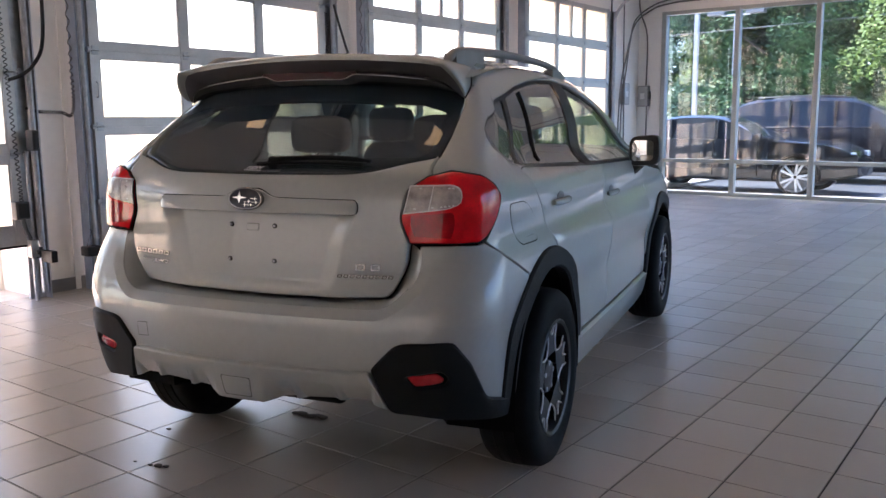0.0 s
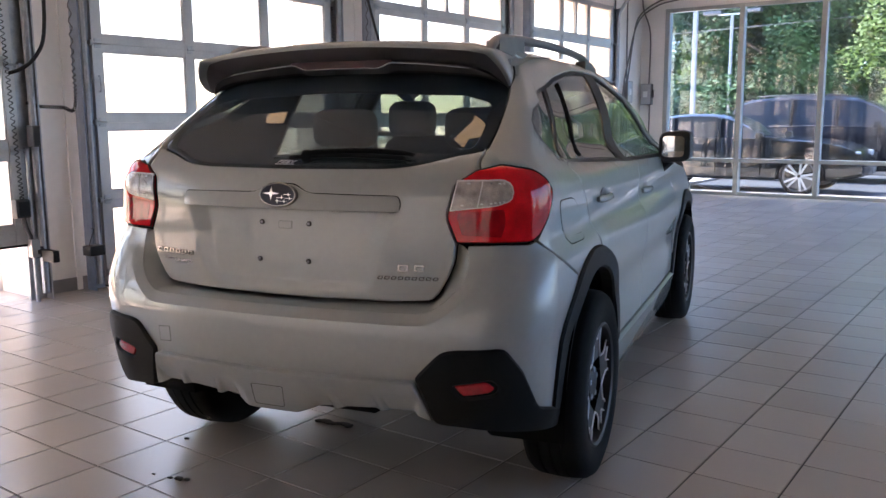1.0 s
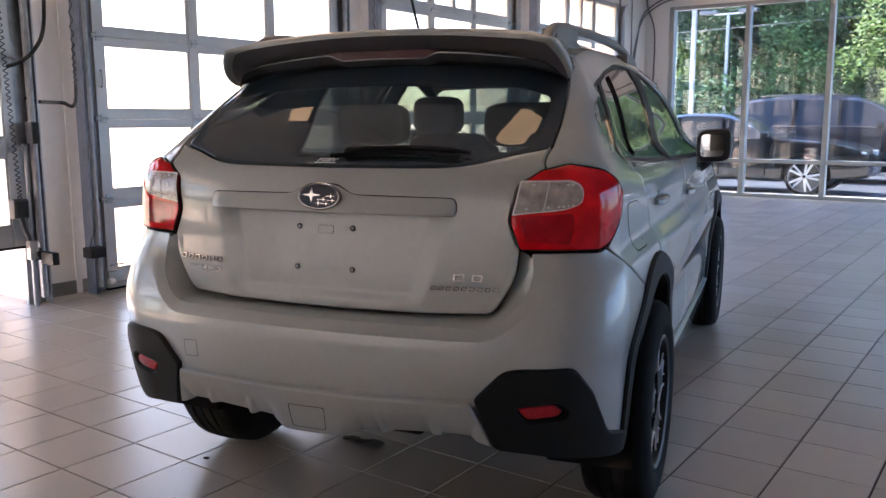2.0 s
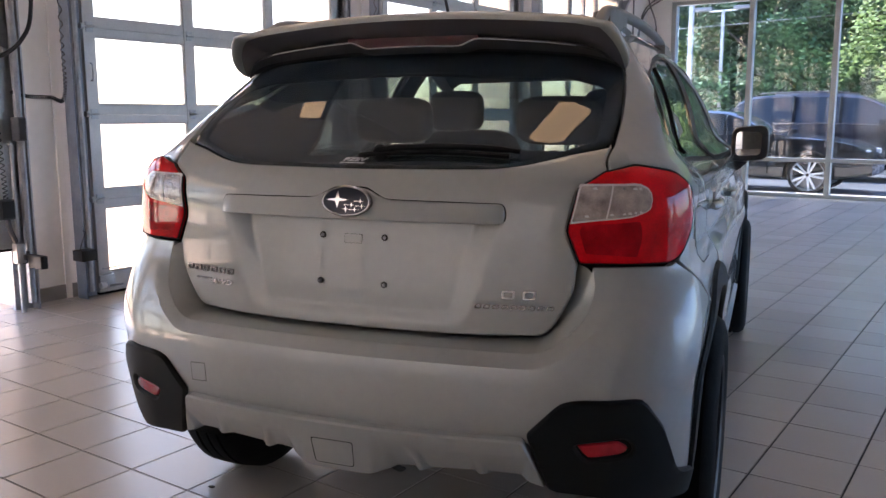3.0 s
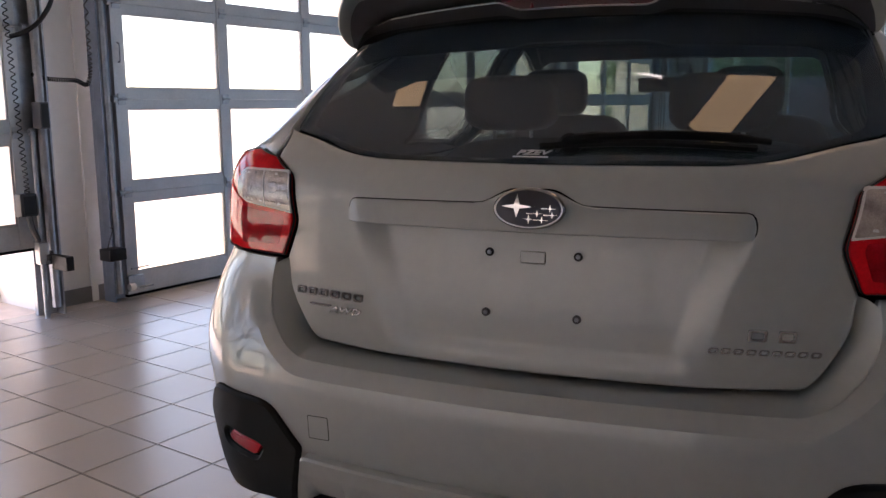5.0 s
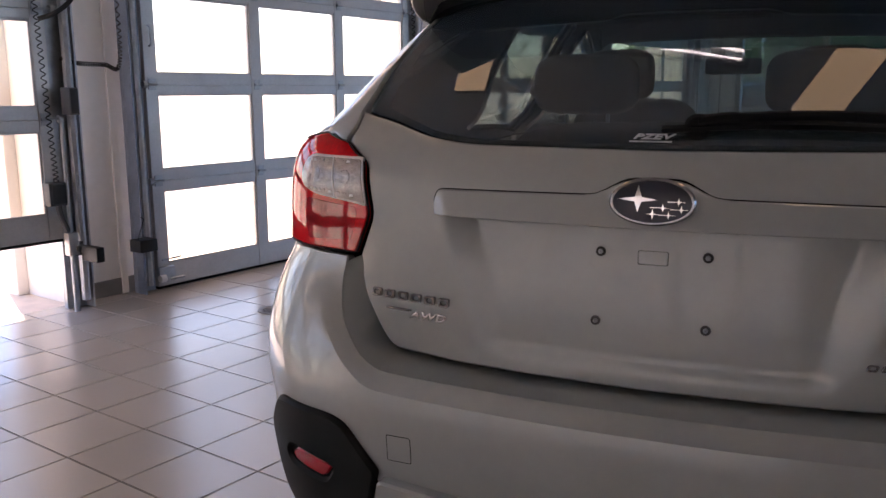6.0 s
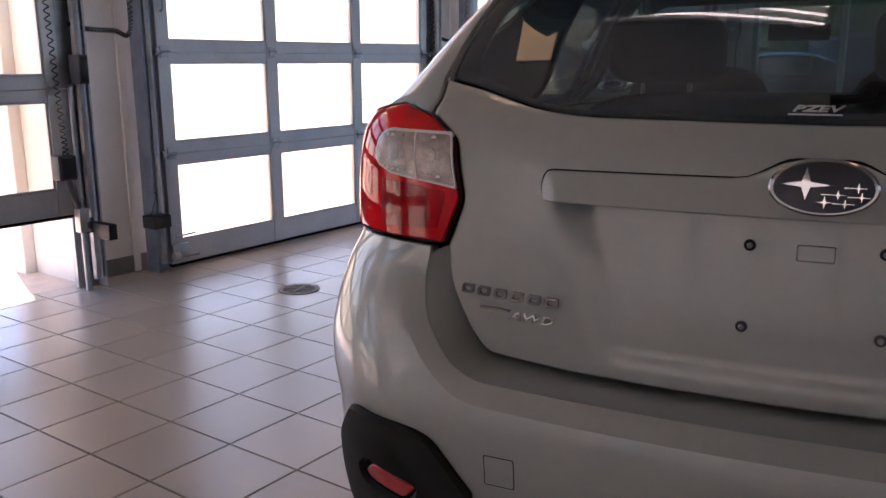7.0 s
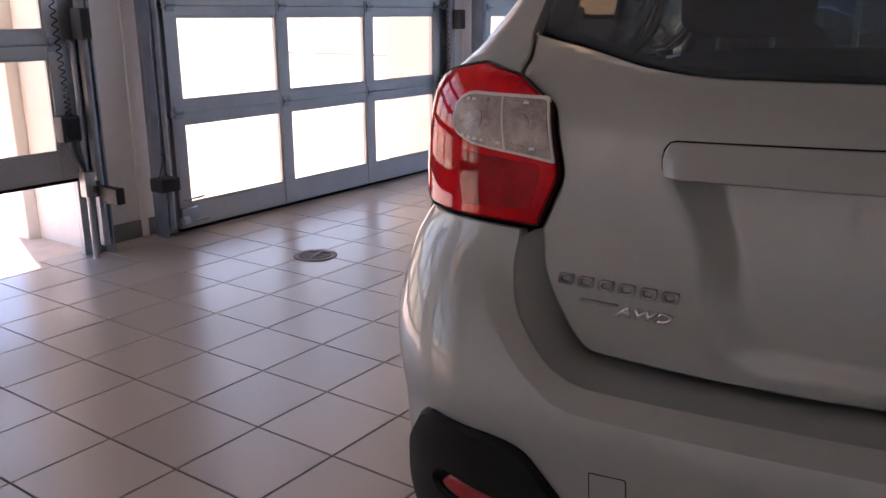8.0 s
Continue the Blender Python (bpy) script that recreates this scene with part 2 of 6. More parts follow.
def lathe(bm, profile, axis="x", seg=40, centre=(0, 0, 0), mi=0):
    """Turn (along, radius) pairs round an axis."""
    c, rings = Vector(centre), []
    for a, r in profile:
        ring = []
        for k in range(seg):
            t = 2 * math.pi * k / seg
            p = {"x": (a, r * math.cos(t), r * math.sin(t)), "y": (r * math.cos(t), a, r * math.sin(t)), "z": (r * math.cos(t), r * math.sin(t), a)}[axis]
            ring.append(bm.verts.new(c + Vector(p)))
        rings.append(ring)
    for a, b in zip(rings, rings[1:]):
        for k in range(seg):
            bm.faces.new((a[k], a[(k + 1) % seg], b[(k + 1) % seg], b[k])).material_index = mi
    return bm


def curve_mesh(pts, n=8):
    """A smooth line through points."""
    pts, out = [Vector(p) for p in pts], []
    for i in range(len(pts) - 1):
        p0, p1, p2, p3 = pts[max(i - 1, 0)], pts[i], pts[i + 1], pts[min(i + 2, len(pts) - 1)]
        for k in range(n):
            t = k / n
            out.append(0.5 * (2 * p1 + (p2 - p0) * t + (2 * p0 - 5 * p1 + 4 * p2 - p3) * t * t + (3 * p1 - p0 - 3 * p2 + p3) * t ** 3))
    return out + [pts[-1]]


# ---------------------------------------------------------------- the hall
WX, WO = -6.29, -6.80            # door wall, inner and outer face
EY = 14.5                        # glazed end wall
RX, BY, CZ = 4.6, -5.2, 3.75     # far side wall, wall behind, ceiling
PITCH, ROW = 3.29, 0.595         # from door to door, height of a door section

ground = thing("ground", label="pale sunlit concrete yard and dark asphalt car park", category="ground", kind="structure")


def sheet_xy(x0, x1, y0, y1, z, nx=1, ny=1):
    bm = bmesh.new()
    g = [[bm.verts.new((x0 + (x1 - x0) * i / nx, y0 + (y1 - y0) * j / ny, z)) for j in range(ny + 1)] for i in range(nx + 1)]
    for i in range(nx):
        for j in range(ny):
            bm.faces.new((g[i][j], g[i + 1][j], g[i + 1][j + 1], g[i][j + 1]))
    return bm


part("earth", sheet_xy(-900, 900, -900, 900, -0.06), "asphalt", ground, "dark asphalt reaching to the horizon", smooth=False)
part("apron", boxes((-700, WX - .002, -500, 24, -0.05, -0.012), (WO, 20, -30, BY - 0.2, -0.05, -0.012), (-700, -9, 24.001, 500, -0.05, -0.012)), "concrete", ground, "pale sunlit concrete apron", smooth=False)
part("walkway", boxes((WO + 0.03, 12, EY + 0.16, EY + 1.0, -0.05, -0.01), (-24, 12, EY + 7.6, EY + 8.4, -0.05, 0.06), bevel=0.006), "concrete", ground, "pale concrete walk and kerb", smooth=False)

floor = finish("floor", boxes((WX, RX, BY, EY, -0.2, -0.004)), "grout", smooth=False)
tagged(floor, "square grey beige ceramic tiles with dark grout joints", "floor", kind="structure")

# door wall with its five openings
wall_w = thing("wall_west", label="white painted wall with a row of glazed overhead doors", category="wall", kind="structure")
DOORS = [3.87 + PITCH * k for k in (-2, -1, 0, 1, 2)]
DOORS[1] += 0.07
edges_y = [BY - 0.2]
for d in DOORS:
    edges_y += [d + 0.03, d + 2.61 + 0.10]
edges_y.append(EY + 0.15)
for a, b in zip(edges_y[0::2], edges_y[1::2]):
    part("pier", boxes((WO, WX, a, b, -0.05, 3.02), bevel=0.004), "wall", wall_w, smooth=False)
    if b < EY:
        part("base_strip", boxes((WX + 0.002, WX + 0.014, a + 0.002, b - 0.002, 0.0, 0.10), bevel=0.002), "base", wall_w, "grey base strip", smooth=False)
part("lintel", boxes((WO, WX, BY - 0.2, EY + 0.15, 3.02, CZ)), "wall", wall_w, smooth=False)

wall_n = thing("wall_north", label="white painted wall beside tall glazing", category="wall", kind="structure")
part("pier", boxes((WX, -5.87, EY, EY + 0.15, -0.05, CZ)), "wall", wall_n, smooth=False)
part("lintel", boxes((-5.87, 3.2, EY, EY + 0.15, 3.14, CZ)), "wall", wall_n, smooth=False)
part("pier", boxes((3.2, RX, EY, EY + 0.15, -0.05, CZ)), "wall", wall_n, smooth=False)
EAST = [2.924 + 1.262 * k for k in range(9)]      # mullions of the east glazing
wall_e = thing("wall_east", label="white painted wall with long glazing", category="wall", kind="structure")
part("pier", boxes((RX, RX + 0.2, BY - 0.2, EAST[0] - 0.05, -0.05, CZ)), "blockwall", wall_e, smooth=False)
part("pier", boxes((RX, RX + 0.2, EAST[-1] + 0.05, EY + 0.15, -0.05, CZ)), "wall", wall_e, smooth=False)
part("lintel", boxes((RX, RX + 0.2, EAST[0] - 0.05, EAST[-1] + 0.05, 3.14, CZ)), "wall", wall_e, smooth=False)
SOUTH = [-6.05 + 1.262 * k for k in range(7)]     # mullions of the south glazing
wall_s = thing("wall_south", label="unseen wall with tall glazing, greyed to dim the light", category="wall", kind="structure")
part("pier", boxes((WX, SOUTH[0] - 0.05, BY - 0.2, BY, -0.05, CZ)), "wall", wall_s, smooth=False)
part("pier", boxes((SOUTH[-1] + 0.05, RX, BY - 0.2, BY, -0.05, CZ)), "blockwall", wall_s, smooth=False)
part("lintel", boxes((SOUTH[0] - 0.05, SOUTH[-1] + 0.05, BY - 0.2, BY, 3.14, CZ)), "wall", wall_s, smooth=False)
tagged(finish("ceiling", boxes((WO, RX + 0.2, BY - 0.2, EY + 0.15, CZ, CZ + 0.2)), "ceiling", smooth=False), "grey ceiling deck", "ceiling", kind="structure")

for d in DOORS[1:2]:
    part("outer_post", boxes((WO - 0.14, WO - 0.002, d + 2.61 + 0.03, d + 2.61 + 0.25, -0.02, 3.02), bevel=0.01), "wall", wall_w, "pale post outside the opening", smooth=False)

# glazing of the end wall
MULL = [-5.82 + 1.262 * k for k in range(8)]


def glazing(k, at, lines, sheet="pane"):
    """Mullions at the given places with sills, transoms, heads and panes between them; built along x, then turned."""
    win = thing("window_%d" % k, label="tall clear glazing in white frames with a low transom", category="window", kind="structure")
    for x in lines:
        part("mullion", boxes((x - 0.038, x + 0.038, -0.02, 0.13, 0.0, 3.14), bevel=0.004), "glazeframe", win, smooth=False)
    for a, b in zip(lines, lines[1:]):
        a, b = a + 0.038, b - 0.038
        part("window_sill", boxes((a, b, -0.01, 0.12, 0.0, 0.055), bevel=0.003), "glazeframe", win, smooth=False)
        part("transom", boxes((a, b, -0.01, 0.12, 0.555, 0.615), bevel=0.003), "glazeframe", win, smooth=False)
        part("head", boxes((a, b, -0.01, 0.12, 3.08, 3.14), bevel=0.003), "glazeframe", win, smooth=False)
        for z0, z1 in ((0.055, 0.555), (0.615, 3.08)):
            part("pane", boxes((a, b, 0.05, 0.056, z0, z1)), sheet, win, smooth=False)
    win.matrix_world = at
    return win


glazing(1, pose(0, EY, 0), MULL, "doublepane")
glazing(3, pose(0, BY, 0, 0, 0, 180), [-x for x in reversed(SOUTH)], "frost")["label"] = "tall glazing in white frames, milky to spread even light"
glazing(2, pose(RX, 0, 0, 0, 0, -90), [-y for y in reversed(EAST)])


def door_section(zh, first, extra):
    """One aluminium section: rails and stiles round three openings."""
    bm = bmesh.new()
    lo, hi = (0.16, 0.63) if first else (0.065, 0.535)
    xs = (-0.025, 0.025)
    foot = 0.019 if first else 0.0
    for y0, y1 in ((0, 0.085), (0.85, 0.94), (1.70, 1.79), (2.53, 2.61)):
        box(bm, *xs, y0, y1, foot, zh, 0.004)
    for y0, y1 in ((0.085, 0.85), (0.94, 1.70), (1.79, 2.53)):
        box(bm, -0.022, 0.022, y0, y1, foot if first else -0.004, lo, 0.003)
        box(bm, -0.022, 0.022, y0, y1, hi, zh - 0.0045, 0.003)
    if extra:
        box(bm, -0.02, 0.03, 1.29, 1.35, lo, hi, 0.004)
    return bm


def garage_door(k, y, lift, label):
    d = thing("door_%d" % k, (-6.19, y, lift), 0, label, "garage door", kind="structure")
    z = 0.0
    for i in range(5):
        zh = 0.695 if i == 0 else ROW
        s = part("section", door_section(zh, i == 0, i == 4), "alu", d, smooth=False)
        s.location.z = z
        lo, hi = (0.16, 0.63) if i == 0 else (0.065, 0.535)
        for y0, y1 in ((0.085, 0.85), (0.94, 1.70), (1.79, 2.53)):
            part("pane", boxes((-0.004, 0.002, y0, y1, lo, hi)), "doorpane", s, smooth=False)
            g = bmesh.new()      # glazing bead
            for r in ((y0, y1, lo, lo + 0.012), (y0, y1, hi - 0.012, hi), (y0, y0 + 0.012, lo + 0.012, hi - 0.012), (y1 - 0.012, y1, lo + 0.012, hi - 0.012)):
                box(g, 0.003, 0.016, *r, 0.002)
            part("bead", g, "alu", s, smooth=False)
        if i:
            for yh in (0.045, 0.895, 1.745, 2.565):
                h = bmesh.new()
                box(h, 0.026, 0.032, yh - 0.028, yh + 0.028, -0.035, 0.035, 0.002)
                tube(h, [(0.038, yh - 0.03, 0), (0.038, yh + 0.03, 0)], 0.009)
                if yh in (0.045, 2.565):
                    sg = -1 if yh < 1 else 1
                    tube(h, [(0.05, yh, 0), (0.05, yh + sg * 0.06, 0)], 0.006)
                    tube(h, [(0.05, yh + sg * 0.06, 0), (0.05, yh + sg * 0.085, 0)], 0.022, 12)
                part("hinge", h, "steel", s)
        z += zh
    part("slide_bolt", tube(bmesh.new(), curve_mesh([(0.028, 0.040, 1.52), (0.05, 0.040, 1.53), (0.052, 0.040, 1.58), (0.05, 0.040, 1.63), (0.028, 0.040, 1.64)], 4), 0.006, 6), "steel", d, "small steel pull on the stile")
    part("bottom_seal", boxes((-0.026, 0.026, 0.0, 2.61, 0.002, 0.018), bevel=0.005), "rubber", d, "black rubber seal")
    return d


for k, y in enumerate(DOORS):
    raised = k == 1
    garage_door(k + 1, y, 0.402 if raised else 0.0, "part-raised aluminium overhead door with clear panes" if raised else "closed aluminium overhead door with clear panes")


def door_track(y, side, kind):
    """The upright track beside a door: a steel angle with the rail bent over into the hall."""
    t = thing("door_track", (0, y, 0), 0, "blue grey steel overhead door track fixed to the wall", "door track", "door tracks", "structure")
    bm = bmesh.new()
    w = 0.13
    y0, y1 = (-w, 0) if side < 0 else (0, w)
    box(bm, -6.225, -6.19, y0, y1, 0.0, 3.05, 0.004)
    box(bm, -6.19, -6.11, *((y0, y0 + 0.012) if side < 0 else (y1 - 0.012, y1)), 0.0, 3.05, 0.003)
    part("angle", bm, kind, t, smooth=False)
    rail = bmesh.new()
    ym = (y0 + y1) / 2 + 0.02 * side
    path = curve_mesh([(-6.13, ym, 0.05), (-6.13, ym, 1.5), (-6.13, ym, 2.75), (-6.06, ym, 3.05), (-5.85, ym, 3.24), (-5.5, ym, 3.30), (-3.4, ym, 3.32)], 6)
    tube(rail, path, 0.026, 8)
    part("rail", rail, "steel", t)
    return t


for d in DOORS:
    door_track(d - 0.005, -1, "bluesteel")
    door_track(d + 2.615, 1, "steel")


def coil(pts, turns, r_coil, r_wire):
    """A coiled cord along a line."""
    line = curve_mesh(pts, 24)
    out = []
    n = turns * 8
    for i in range(n + 1):
        u = i / n * (len(line) - 1)
        a = line[min(int(u), len(line) - 2)]
        b = line[min(int(u) + 1, len(line) - 1)]
        p = a.lerp(b, u - int(u))
        d = (b - a).normalized()
        s1 = d.orthogonal().normalized()
        s2 = d.cross(s1)
        an = 2 * math.pi * i / 8
        out.append(p + (s1 * math.cos(an) + s2 * math.sin(an)) * r_coil)
    return tube(bmesh.new(), out, r_wire, 5)


def door_gear(y0):
    """Cords, switch box, photo eyes and conduit on a pier beside the door that starts at y0."""
    c = thing("coiled_cord", (0, 0, 0), 0, "black coiled cord hanging beside an overhead door", "cord", "coiled cords")
    part("coil", coil([(-6.10, y0 - 0.72, 2.4), (-6.10, y0 - 0.69, 1.6), (-6.09, y0 - 0.665, 0.75)], 46, 0.013, 0.0035), "black", c)
    c2 = thing("coiled_cord", (0, 0, 0), 0, "black coiled cord looping across the pier", "cord", "coiled cords")
    part("coil", coil([(-6.14, y0 - 0.55, 1.43), (-6.13, y0 - 0.46, 1.405), (-6.12, y0 - 0.30, 1.40), (-6.11, y0 - 0.205, 1.405), (-6.10, y0 - 0.20, 1.8), (-6.09, y0 - 0.21, 3.0)], 60, 0.011, 0.0035), "black", c2)
    jb = thing("junction_box", (-6.05, y0 - 0.56, 1.12), 0, "small dark grey switch box on the track", "switch box", "switch boxes")
    part("body", boxes((-0.06, 0.03, -0.027, 0.027, 0.0, 0.15), bevel=0.005), "darkgrey", jb)
    part("cover", boxes((0.031, 0.036, -0.022, 0.022, 0.008, 0.142), bevel=0.002), "black", jb)
    jb2 = thing("junction_box", (-6.12, y0 - 0.665, 0.62), 0, "small dark box at the end of a coiled cord", "switch box", "switch boxes")
    part("body", boxes((-0.03, 0.04, -0.05, 0.05, 0.0, 0.13), bevel=0.006), "darkgrey", jb2)
    part("cover", boxes((0.041, 0.046, -0.035, 0.045, 0.012, 0.118), bevel=0.002), "black", jb2)
    part("cable", tube(bmesh.new(), curve_mesh([(0.03, 0.0, 0.0), (0.035, 0.01, -0.07), (0.02, 0.045, -0.14), (-0.02, 0.075, -0.18)], 6), 0.017, 8), "darkgrey", jb2, "thick dark cable")
    eye = thing("photo_eye", (-6.0, y0 - 0.57, 0.30), 0, "black door safety sensor on a bracket", "sensor", "door sensors")
    part("body", boxes((-0.05, 0.10, -0.005, 0.045, 0.0, 0.085), bevel=0.006), "black", eye)
    part("bracket", boxes((-0.10, -0.051, -0.02, 0.03, 0.05, 0.085), (-0.13, -0.10, -0.03, 0.04, 0.02, 0.10), bevel=0.003), "darkgrey", eye)
    eye2 = thing("photo_eye", (-6.05, y0 - 0.135, 0.29), 0, "black door safety sensor with a bent wire", "sensor", "door sensors")
    part("body", boxes((-0.06, 0.05, -0.09, 0.03, 0.0, 0.075), bevel=0.006), "black", eye2)
    part("wire", tube(bmesh.new(), curve_mesh([(0, -0.07, 0.075), (0.0, -0.05, 0.13), (-0.02, -0.01, 0.19), (-0.05, -0.01, 0.20)], 5), 0.003, 5), "black", eye2)
    cd = thing("conduit", (-6.10, y0 - 0.60, 0), 0, "grey steel conduit running down the pier", "conduit", "conduits")
    part("pipe", tube(bmesh.new(), [(0, 0, 0.0), (0, 0, 0.33)], 0.016, 10), "steel", cd)
    part("pipe", tube(bmesh.new(), [(0, 0, 0.46), (0, 0, 1.10)], 0.012, 10), "steel", cd)
    part("coupling", boxes((-0.025, 0.028, -0.032, 0.03, 0.33, 0.46), bevel=0.006), "alu", cd)
    rb = thing("roller_bracket", (-6.12, y0 + 0.03, 0.10), 0, "galvanised bottom bracket with a cable and roller", "door bracket", "door brackets")
    part("plate", boxes((-0.03, 0.0, -0.05, 0.07, -0.05, 0.05), bevel=0.004), "steel", rb)
    part("roller", tube(bmesh.new(), [(0.006, -0.055, -0.02), (0.006, -0.015, -0.02)], 0.024, 14), "white", rb, "white nylon roller")
    part("pin", tube(bmesh.new(), [(0.008, -0.03, 0.10), (0.008, 0.11, 0.105)], 0.006, 8), "steel", rb)
    part("spindle", tube(bmesh.new(), [(0.008, 0.02, -0.03), (0.05, 0.10, -0.02)], 0.008, 8), "steel", rb)
    cv = thing("trim_strip", (0, 0, 0), 0, "white plastic trim strip up the pier", "trim", "trim strips", "structure")
    part("strip", boxes((WX + 0.002, WX + 0.02, y0 - 0.19, y0 - 0.145, 0.0, 3.0), bevel=0.003), "wall", cv, smooth=False)


for k in (2, 3):
    door_gear(DOORS[k])

# hose arm and pull cable on the first pier
hose = thing("black_hose", (0, 0, 0), 0, "black rubber hose curving from the door edge", "hose")
part("hose", tube(bmesh.new(), curve_mesh([(-6.08, 3.18, 1.63), (-6.02, 3.24, 1.66), (-5.98, 3.32, 1.74), (-5.97, 3.39, 1.9), (-5.99, 3.42, 2.3), (-6.0, 3.42, 3.1)], 8), 0.013, 10), "black", hose)

# electric boxes and conduits on the end wall
def switch_box(x, z, w, lever):
    b = thing("electric_box", (x, EY, z), 0, "grey steel electric switch box with a pale label on the wall", "electric box", "electric boxes")
    part("body", boxes((-w / 2, w / 2, -0.09, -0.002, 0, 0.36), bevel=0.008), "greybox", b)
    part("cover", boxes((-w / 2 + 0.012, w / 2 - 0.012, -0.098, -0.091, 0.012, 0.348), bevel=0.004), "alu", b)
    part("label_plate", boxes((-0.045, 0.035, -0.102, -0.099, 0.13, 0.23)), "white", b, "white paper label", smooth=False)
    if lever:
        part("lever", boxes((w / 2, w / 2 + 0.03, -0.08, -0.04, 0.12, 0.26), bevel=0.006), "darkgrey", b)
    return b



switch_box(-6.15, 1.53, 0.20, True)
b1 = switch_box(0, 1.56, 0.20, False)
b1.matrix_world = pose(WX, 13.86, 1.56, 0, 0, 90)
for pts_, lab_ in (([(-6.42 + .14, 14.44, CZ), (-6.25, 14.44, 3.2), (-6.12, 14.47, 2.75), (-6.12, 14.47, 1.89)], "thin grey conduit bent down to the switch box"),
                   ([(-6.10, 14.47, 1.53), (-6.10, 14.47, 1.2), (-6.12, 14.47, 0.0)], "thin grey conduit below the switch box"),
                   ([(WX + .03, 13.80, CZ), (WX + .03, 13.82, 2.4), (WX + .03, 13.84, 1.92)], "thin grey conduit down to the switch box"),
                   ([(WX + .03, 13.86, 1.56), (WX + .03, 13.88, 1.1), (WX + .03, 13.88, 0.0)], "thin grey conduit below the switch box"),
                   ([(WX + .04, 13.30, CZ), (WX + .04, 13.30, 1.5), (WX + .04, 13.30, 0.0)], "grey conduit up the corner"),
                   ([(-5.4, EY - .04, 3.34), (-5.75, EY - .04, 3.33), (-6.05, EY - .07, 3.24), (WX + .06, 14.2, 3.0), (WX + .05, 14.02, 2.6), (WX + .04, 13.9, 2.1), (WX + .04, 13.74, 1.4), (WX + .04, 13.72, 0.0)], "grey conduit sweeping down into the corner"),
                   ([(3.0, EY - .04, 3.30), (-4.6, EY - .04, 3.29), (-5.7, EY - .04, 3.27), (-6.08, EY - .08, 3.16), (WX + .08, 14.12, 2.9), (WX + .05, 13.86, 2.3), (WX + .04, 13.66, 1.6), (WX + .04, 13.62, 0.0)], "long grey conduit along the lintel and down the corner")):
    cdt = thing("conduit", (0, 0, 0), 0, lab_, "conduit", "conduits")
    part("pipe", tube(bmesh.new(), curve_mesh(pts_, 5), .013, 8), "conduit", cdt)

# ceiling lights, and the unseen eaves outside that block the sun
HANG = 2.30
for x, y, w, turn in ((-3.212, 2.31, .150, 0), (-1.903, 2.405, .142, -15)):
    lt = thing("pendant_light", (x, y, HANG), turn, "short low-hung light with a warm diffuser", "pendant light", "pendant lights")
    part("diffuser", boxes((-w / 2, w / 2, 0, .88, 0, .012), bevel=.004), "warm", lt, "lit warm diffuser")
    part("housing", boxes((-w / 2 - .004, w / 2 + .004, -.004, .884, .0125, .060), bevel=.006), "darkgrey", lt, "dark grey housing")
    for hy in (.12, .76):
        part("hanger_rod", tube(bmesh.new(), [(0, hy, .055), (0, hy, CZ - HANG)], .006, 8), "steel", lt, "thin steel rod up to the ceiling")
lt = thing("ceiling_light", (-3.02, 2.905, CZ - .001), 4, "open ceiling light with three white tubes", "ceiling light", "ceiling lights")
part("housing", boxes((-.54, .74, -.03, .13, -.12, -.06), bevel=.006), "greybox", lt)
for hx in (-.35, .55):
    part("hanger", boxes((hx, hx + .02, .04, .06, -.06, 0)), "steel", lt)
for dy in (0.0, .045, .09):
    part("lamp_tube", tube(bmesh.new(), [(-.50, dy, -.135), (.70, dy, -.135)], .0065, 8), "tube", lt, "lit white tube")
# Overhang is added unseen; its depth sets where the sun stops.
part("eaves", boxes((WO - 0.87, WO, BY - .2, EY + .3, 3.30, 3.45)), "wall", wall_w, "white eaves, unseen, keeping the sun off the floor", smooth=False)

# floor drain and scraps on the tiles
dr = thing("floor_drain", (-5.17, 3.955, 0), 20, "round cast iron floor drain grate", "floor drain")
part("ring", lathe(bmesh.new(), [(.0005, .085), (.004, .088), (.005, .112), (.0005, .116)], "z", 40), "iron", dr)
for k in range(-3, 4):
    w_ = math.sqrt(.085 ** 2 - (k * .024) ** 2) * .98
    part("bar", boxes((-w_, w_, k * .024 - .006, k * .024 + .006, .0005, .004), bevel=.001), "iron", dr)
part("rib", boxes((-.006, .006, -.086, .086, .0042, .0056), bevel=.0005), "iron", dr)
part("rib", boxes((-.086, .086, -.006, .006, .0042, .0056), bevel=.0005), "iron", dr)
part("sump", lathe(bmesh.new(), [(.0003, .0005), (.0004, .087)], "z", 30), "gap", dr)
sc = thing("debris", (-2.60, 2.67, 0), 13, "dark strip of dried mud on the tiles", "debris")
sb_ = bmesh.new()
for i in range(9):
    bmesh.ops.create_icosphere(sb_, subdivisions=2, radius=.018, matrix=Matrix.Translation((-.075 + .019 * i, .008 * math.sin(i * 1.3), .004)) @ Matrix.Diagonal((1.1, .9 + .3 * math.sin(i), .35, 1)))
part("lump", sb_, "bark", sc)
for x, y, r in ((-2.668, 1.925, .016), (-2.640, 1.940, .011), (-2.705, 1.915, .009), (-2.784, 1.901, .006), (-2.976, 2.194, .010), (-2.42, 1.62, .010)):
    cm = bmesh.new()
    bmesh.ops.create_icosphere(cm, subdivisions=2, radius=r, matrix=Matrix.Diagonal((1.3, .8, .4, 1)))
    for v in cm.verts:
        v.co += Vector((noise.noise(v.co * 90), noise.noise(v.co * 70), 0)) * r * .4
    o_ = finish("crumb", cm, "bark")
    o_.location = (x, y, r * .3)
    tagged(o_, "small dark crumb of dirt on the tiles", "debris", "crumbs")


